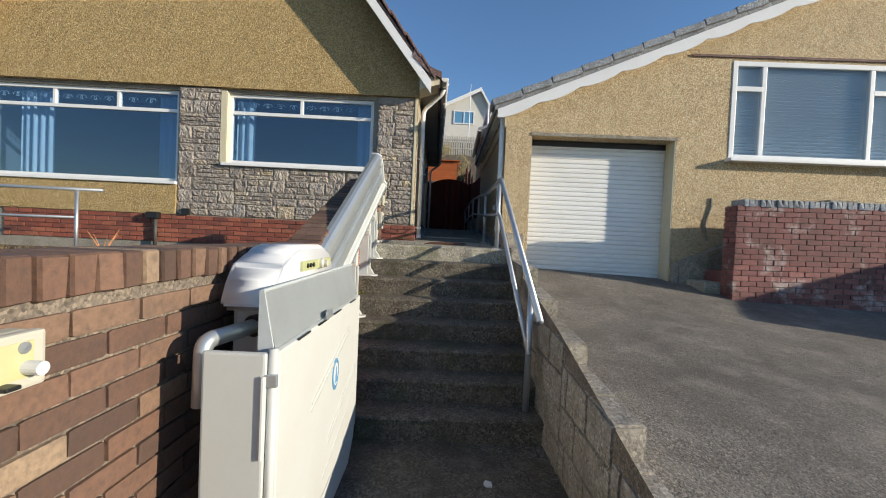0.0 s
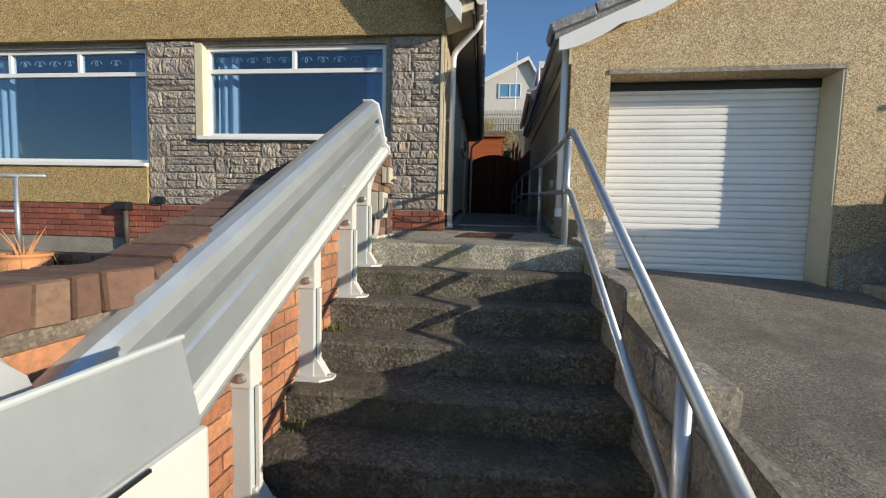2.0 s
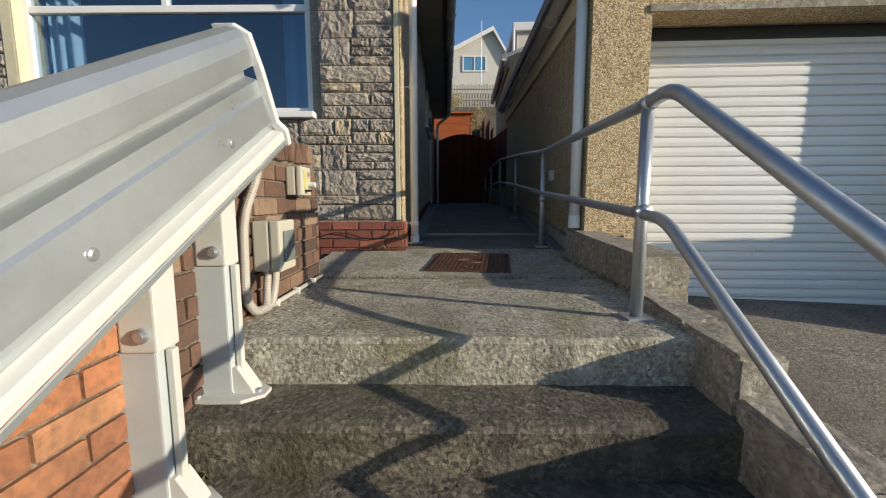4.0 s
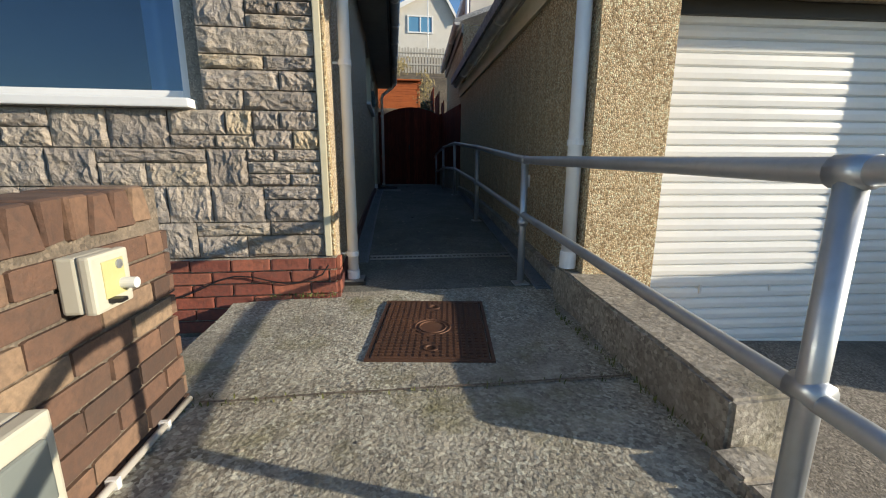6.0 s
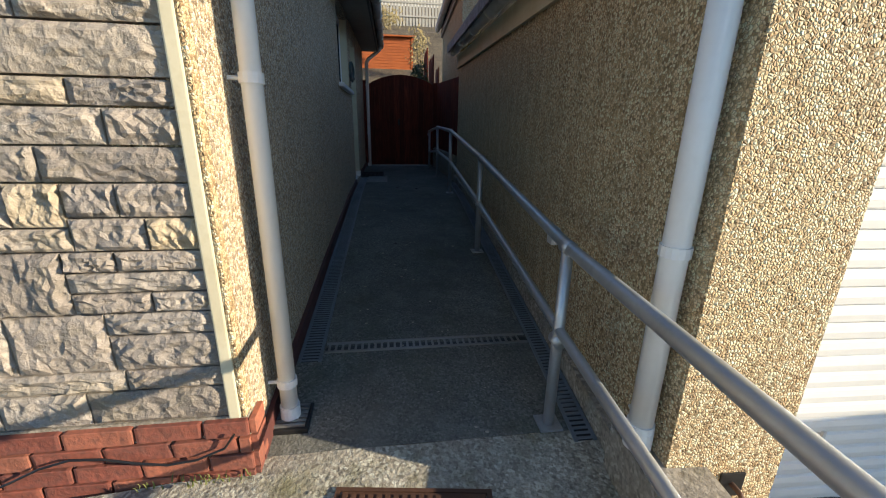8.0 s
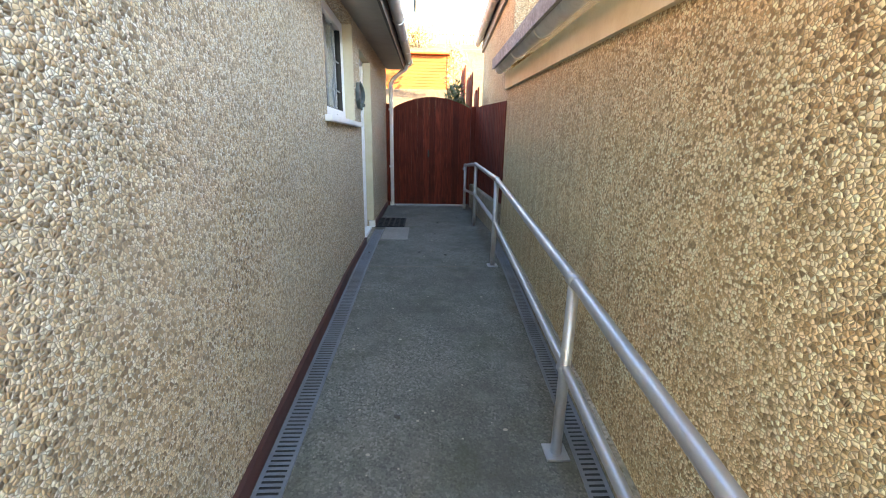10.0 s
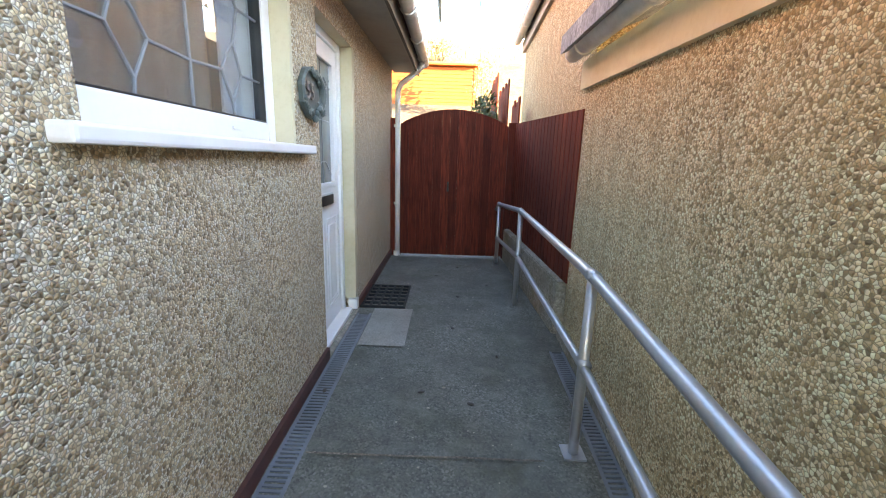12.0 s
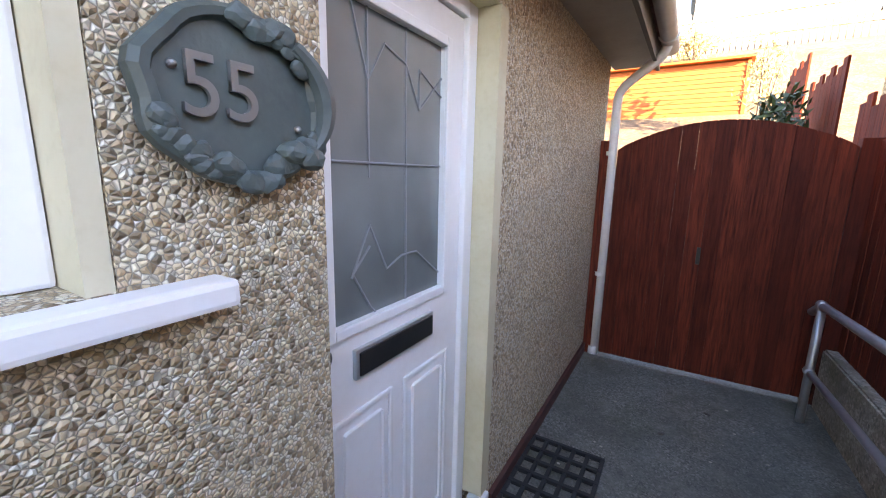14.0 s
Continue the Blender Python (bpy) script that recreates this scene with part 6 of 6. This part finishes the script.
def bricks(parent, p0, p1, zlo, zhi, mat, seed, course=0.075, length=0.225, depth=0.05, skip=None, soldier=False, limit=300, z_start=-2.0, tilt=0.0):
    """Courses of bricks on an upright face from p0 to p1 (plan), whose outer side is to the right of that run."""
    rnd = random.Random(seed)
    a, b = Vector((*p0, 0)), Vector((*p1, 0))
    L = (b - a).length
    d = (b - a).normalized()
    ang = math.atan2(d.y, d.x)
    variants = [brick_mesh("brick", mat, seed * 7 + k) for k in range(6)]
    spare = None
    count = 0
    rows = int(4.0 / course)
    for c in range(rows):
        z = z_start + course * (c + 0.5)
        s = -length * (0.5 if c % 2 else 1.0)
        while s < L:
            e0, e1 = max(0.0, s), min(L, s + length)
            s += length
            if e1 - e0 < 0.04:
                continue
            m = (e0 + e1) / 2
            q = a + d * m
            zz = z + tilt * m
            if not (zlo(q) - course * 0.5 < zz < zhi(q) - course * 0.45) or (skip and skip(m, zz)):
                continue
            mtx = Matrix.Translation((q.x, q.y, zz)) @ Matrix.Rotation(ang, 4, "Z") @ Matrix.Rotation(-math.atan(tilt), 4, "Y") @ Matrix.Translation((0, rnd.uniform(-0.003, 0.003), 0)) @ Matrix.Diagonal((e1 - e0 - 0.010, depth, course - 0.010, 1))
            me = variants[rnd.randrange(6)]
            if count < limit:
                ob = new("brick", me)
                ob.parent = parent
                ob.matrix_world = mtx
            else:
                spare = spare or bmesh.new()
                before = len(spare.verts)
                spare.from_mesh(me)
                spare.verts.ensure_lookup_table()
                bmesh.ops.transform(spare, matrix=mtx, verts=spare.verts[before:])
            count += 1
    if spare:
        g = part("bricks", spare, mat, parent)
        g["kind"] = "stuff"
    return count


def coping(parent, p0, p1, zf, mat, seed, depth=0.225, high=0.105, pitch=0.077, proud=0.012):
    """Bricks on edge along the top of a wall."""
    rnd = random.Random(seed)
    a, b = Vector((*p0, 0)), Vector((*p1, 0))
    L, d = (b - a).length, (b - a).normalized()
    ang = math.atan2(d.y, d.x)
    variants = [brick_mesh("coping_brick", mat, seed * 5 + k) for k in range(4)]
    for k in range(int(L / pitch)):
        q = a + d * (pitch * (k + 0.5))
        z = zf(q)
        sl = (zf(q + d * 0.05) - zf(q - d * 0.05)) / 0.1
        ob = new("coping_brick", variants[rnd.randrange(4)])
        ob.parent = parent
        ob.matrix_world = Matrix.Translation((q.x, q.y, z - high / 2 + rnd.uniform(-0.003, 0.003))) @ Matrix.Rotation(ang, 4, "Z") @ Matrix.Rotation(-math.atan(sl), 4, "Y") @ Matrix.Translation((0, -proud, 0)) @ Matrix.Diagonal((pitch - 0.009, depth, high, 1))


# garden wall beside the steps
def gw_top(q):
    return lerp([(-2, 0.0), (3.15, 0.02), (4.9, 0.73), (6.1, 0.775)], q.y)


gw = thing("garden_wall", "old brown brick garden wall with a brick-on-edge top", "wall", kind="structure")
for y0, y1 in ((-2.0, 3.15), (3.15, 4.9), (4.9, 5.2), (5.2, 5.97)):
    xa, xb = stair_left(y0) - 0.012, stair_left(y1) - 0.012
    za, zb = gw_top(Vector((0, y0, 0))) - 0.012, gw_top(Vector((0, y1, 0))) - 0.012
    bm = bmesh.new()
    vs = [bm.verts.new(v) for v in ((xa, y0, -1.7), (xb, y1, -1.7), (xb - 0.21, y1, -1.7), (xa - 0.21, y0, -1.7), (xa, y0, za), (xb, y1, zb), (xb - 0.21, y1, zb), (xa - 0.21, y0, za))]
    for f in ((0, 1, 5, 4), (1, 2, 6, 5), (2, 3, 7, 6), (3, 0, 4, 7), (4, 5, 6, 7)):
        bm.faces.new([vs[i] for i in f])
    part("wall_core", bm, M_MORTARD, gw)
below = lambda q: -1.45 if q.y < 2.7 else max(-1.45, -RISE * ((NOSE + 0.28 - q.y) / GOING) - 0.25) if q.y < 5.0 else -0.06
topc = lambda q: gw_top(q) - 0.105
bricks(gw, (stair_left(5.2), 5.2), (stair_left(5.97), 5.97), below, topc, M_BRICKBRN, 1, depth=0.03)
bricks(gw, (stair_left(4.55), 4.55), (stair_left(5.2), 5.2), below, topc, M_BRICKBRN, 2, depth=0.03)
bricks(gw, (stair_left(2.75), 2.75), (stair_left(4.55), 4.55), below, topc, M_BRICKORG, 3, depth=0.03)
bricks(gw, (stair_left(0.2), 0.2), (stair_left(2.75), 2.75), below, topc, M_BRICKBRN, 4, depth=0.03, limit=200)
coping(gw, (stair_left(5.2), 5.2), (stair_left(5.97), 5.97), gw_top, M_BRICKBRN, 5)
coping(gw, (stair_left(2.75), 2.75), (stair_left(5.2), 5.2), gw_top, M_BRICKBRN, 6)
coping(gw, (stair_left(0.0), 0.0), (stair_left(2.75), 2.75), gw_top, M_BRICKBRN, 7)
# end of the wall
bricks(gw, (-1.01, 5.985), (-1.25, 5.985), lambda q: -0.4, lambda q: 0.64, M_BRICKBRN, 8, depth=0.03)
# terrace planter
pl = thing("planter_wall", "low mossy brick planter wall on the terrace", "wall", kind="structure")
part("wall_core", boxes((-8.0, -1.9, 5.62, 5.80, -0.9, -0.265)), M_MORTARD, pl)
coping(pl, (-6.9, 5.61), (-1.9, 5.61), lambda q: -0.25, M_BRICKBRN, 11, 0.21, 0.07, 0.23)
bricks(pl, (-6.9, 5.615), (-1.9, 5.615), lambda q: -0.5, lambda q: -0.32, M_BRICKBRN, 12, depth=0.03)

# brick base of the bungalow
base = thing("brick_base", "red brick base course of the bungalow", "wall", kind="structure")
part("mortar_bed", boxes((-8.2, LX - 0.001, FY + 0.004, FY + 0.034, -0.6, 0.295)), M_MORTAR, base)
bricks(base, (-7.3, FY - 0.018), (LX + 0.006, FY - 0.018), lambda q: -0.12, lambda q: 0.30, M_BRICKRED, 14, depth=0.05, z_start=-0.535)
part("corner_face", boxes((LX + 0.001, LX + 0.004, FY + 0.03, FY + 0.09, 0.0, 0.285)), M_MORTAR, base)
bricks(base, (LX + 0.022, FY - 0.012), (LX + 0.022, FY + 0.10), lambda q: 0.0, lambda q: 0.30, M_BRICKRED, 15, depth=0.021, z_start=-0.535)

# right-hand brick wall with its grey coping
rw = thing("driveway_wall", "wine-red brick wall with salt stains and a grey brick coping", "wall", kind="structure")
TL = 0.015
bm = bmesh.new()
vs = [bm.verts.new(v) for v in ((3.90, 5.762, -1.2), (8.5, 5.762, -1.5), (8.5, 5.97, -1.5), (3.90, 5.97, -1.2), (3.90, 5.762, 0.70), (8.5, 5.762, 0.70 + TL * 4.6), (8.5, 5.97, 0.70 + TL * 4.6), (3.90, 5.97, 0.70))]
for f in ((0, 1, 5, 4), (1, 2, 6, 5), (2, 3, 7, 6), (3, 0, 4, 7), (4, 5, 6, 7)):
    bm.faces.new([vs[i] for i in f])
part("wall_core", bm, M_MORTARD, rw)
bricks(rw, (3.89, 5.75), (8.4, 5.75), lambda q: -0.95 - 0.06 * (q.x - 3.5), lambda q: 0.74 + TL * (q.x - 3.89), M_BRICKPUR, 17, depth=0.04, z_start=-1.36, tilt=TL)
bricks(rw, (3.885, 5.98), (3.885, 5.75), lambda q: -0.95, lambda q: 0.74, M_BRICKPUR, 18, depth=0.03, z_start=-1.36)
coping(rw, (3.98, 5.74), (8.4, 5.74), lambda q: 0.825 + TL * (q.x - 3.89), M_SLATE, 19, 0.24, 0.105, 0.077, 0.0)
part("flat_stone", boxes((5.2, 5.6, 5.76, 5.96, 0.846, 0.875), bevel=0.004), M_RENDERC, rw)
fs = thing("side_steps", "short flight of red tiled steps beside the driveway wall", "steps", kind="structure")
for k in range(4):
    part("step", boxes((3.66 + 0.28 * k, 5.6, 5.98, 6.49, -1.0, -0.36 + 0.17 * k), bevel=0.01), M_BRICKPUR if k else M_CONC, fs)
rset("stringer", prism([(2.76, -0.6), (4.7, -0.6), (4.7, 0.72), (2.77, -0.10)], -0.13, -0.002, "y"), M_RENDERC, "sloping rendered stringer against the house wall", "wall")
rset("plinth_stone", boxes((2.68, 2.77, -0.09, 0.001, -0.6, -0.12), bevel=0.01), M_RENDERC, "small rendered foot of the garage pier", "plinth")
stem = part("climbing_stem", tube(bmesh.new(), bend([(3.22, -0.012, 0.25), (3.17, -0.012, 0.5), (3.26, -0.012, 0.77), (3.25, -0.012, 0.92)], 0.1), 0.014, 6), M_RENDERC)
stem.matrix_world = RH
tagged(stem, "dry pale climbing stem stuck to the pebbledash", "plant stem")

# split stone cladding of the front
stones = thing("stone_cladding", "grey-buff split stone cladding laid in uneven courses", "wall", kind="structure")


def stone_mesh(k):
    """A split-faced stone of unit size: a pitched rim round a hacked face."""
    bm = bmesh.new()

    def f(s, t):
        e = min(s * 1.6, (1 - s) * 1.6, t * 0.7, (1 - t) * 0.7)
        big = noise.noise(Vector((s * 2.1 + k * 3.3, t * 1.6, k)))
        chip = abs(noise.noise(Vector((s * 5.5 + k, t * 3.5, 3 * k))))
        ridge = noise.noise(Vector((s * 11 + k, t * 7, 5 * k)))
        wob = 0.012 * noise.noise(Vector((s * 6, t * 6, 9 * k)))
        return (s - 0.5 + wob, -(0.62 + 0.55 * big - 0.7 * chip + 0.22 * ridge) * min(1.0, e * 11 + 0.12), t - 0.5 + wob * 1.5)
    sheet(bm, 12, 6, f)
    rim = [e for e in bm.edges if e.is_boundary]
    r = bmesh.ops.extrude_edge_only(bm, edges=rim)
    for v in r["geom"]:
        if isinstance(v, bmesh.types.BMVert):
            v.co.y = 1.0
    return finish(bm, "stone", M_STONE)


variants = [stone_mesh(k) for k in range(14)]
rnd = random.Random(31)


def stone(x0, x1, z0, z1):
    ob = new("stone", variants[rnd.randrange(14)])
    ob.parent = stones
    sx = -1 if rnd.random() < 0.5 else 1
    ob.matrix_world = Matrix.Translation(((x0 + x1) / 2, FY + 0.004, (z0 + z1) / 2)) @ Matrix.Diagonal(((x1 - x0 - 0.007) * sx, 0.028, z1 - z0 - 0.007, 1))


def stone_field(a, b, z0, z1):
    """Bands of about 0.2 m, filled with whole blocks, pairs and triples of thin stones."""
    n = max(1, round((z1 - z0) / 0.205))
    h = (z1 - z0) / n
    for band in range(n):
        zb = z0 + band * h
        x = a
        tall = rnd.random() < 0.5
        while x < b - 0.01:
            w_ = rnd.uniform(0.20, 0.32) if tall else rnd.uniform(0.38, 0.72)
            if b - (x + w_) < 0.17:
                w_ = b - x
            if tall:
                stone(x, x + w_, zb, zb + h)
            else:
                rows = rnd.choice([[0.5, 0.5], [0.36, 0.64], [0.62, 0.38], [0.34, 0.33, 0.33], [0.5, 0.5]])
                zz = zb
                for r in rows:
                    c = x + w_ * (rnd.uniform(0.35, 0.68))
                    if w_ > 0.34 and rnd.random() < 0.8:
                        stone(x, c, zz, zz + h * r)
                        stone(c, x + w_, zz, zz + h * r)
                    else:
                        stone(x, x + w_, zz, zz + h * r)
                    zz += h * r
            x += w_
            tall = not tall if rnd.random() < 0.75 else tall


stone_field(-4.53, LX - 0.060, 0.30, 1.135)
stone_field(-4.53, -3.855, 1.135, 2.395)
stone_field(-1.285, LX - 0.060, 1.135, 2.395)


# unseen wall added beyond the driveway to throw shadow on it and its brick wall
setting("wall_far_side", boxes((9.0, 9.25, 2.9, 6.6, -1.6, 0.86)), M_RENDERW, "unseen wall added beyond the driveway to cast a shadow", "wall")
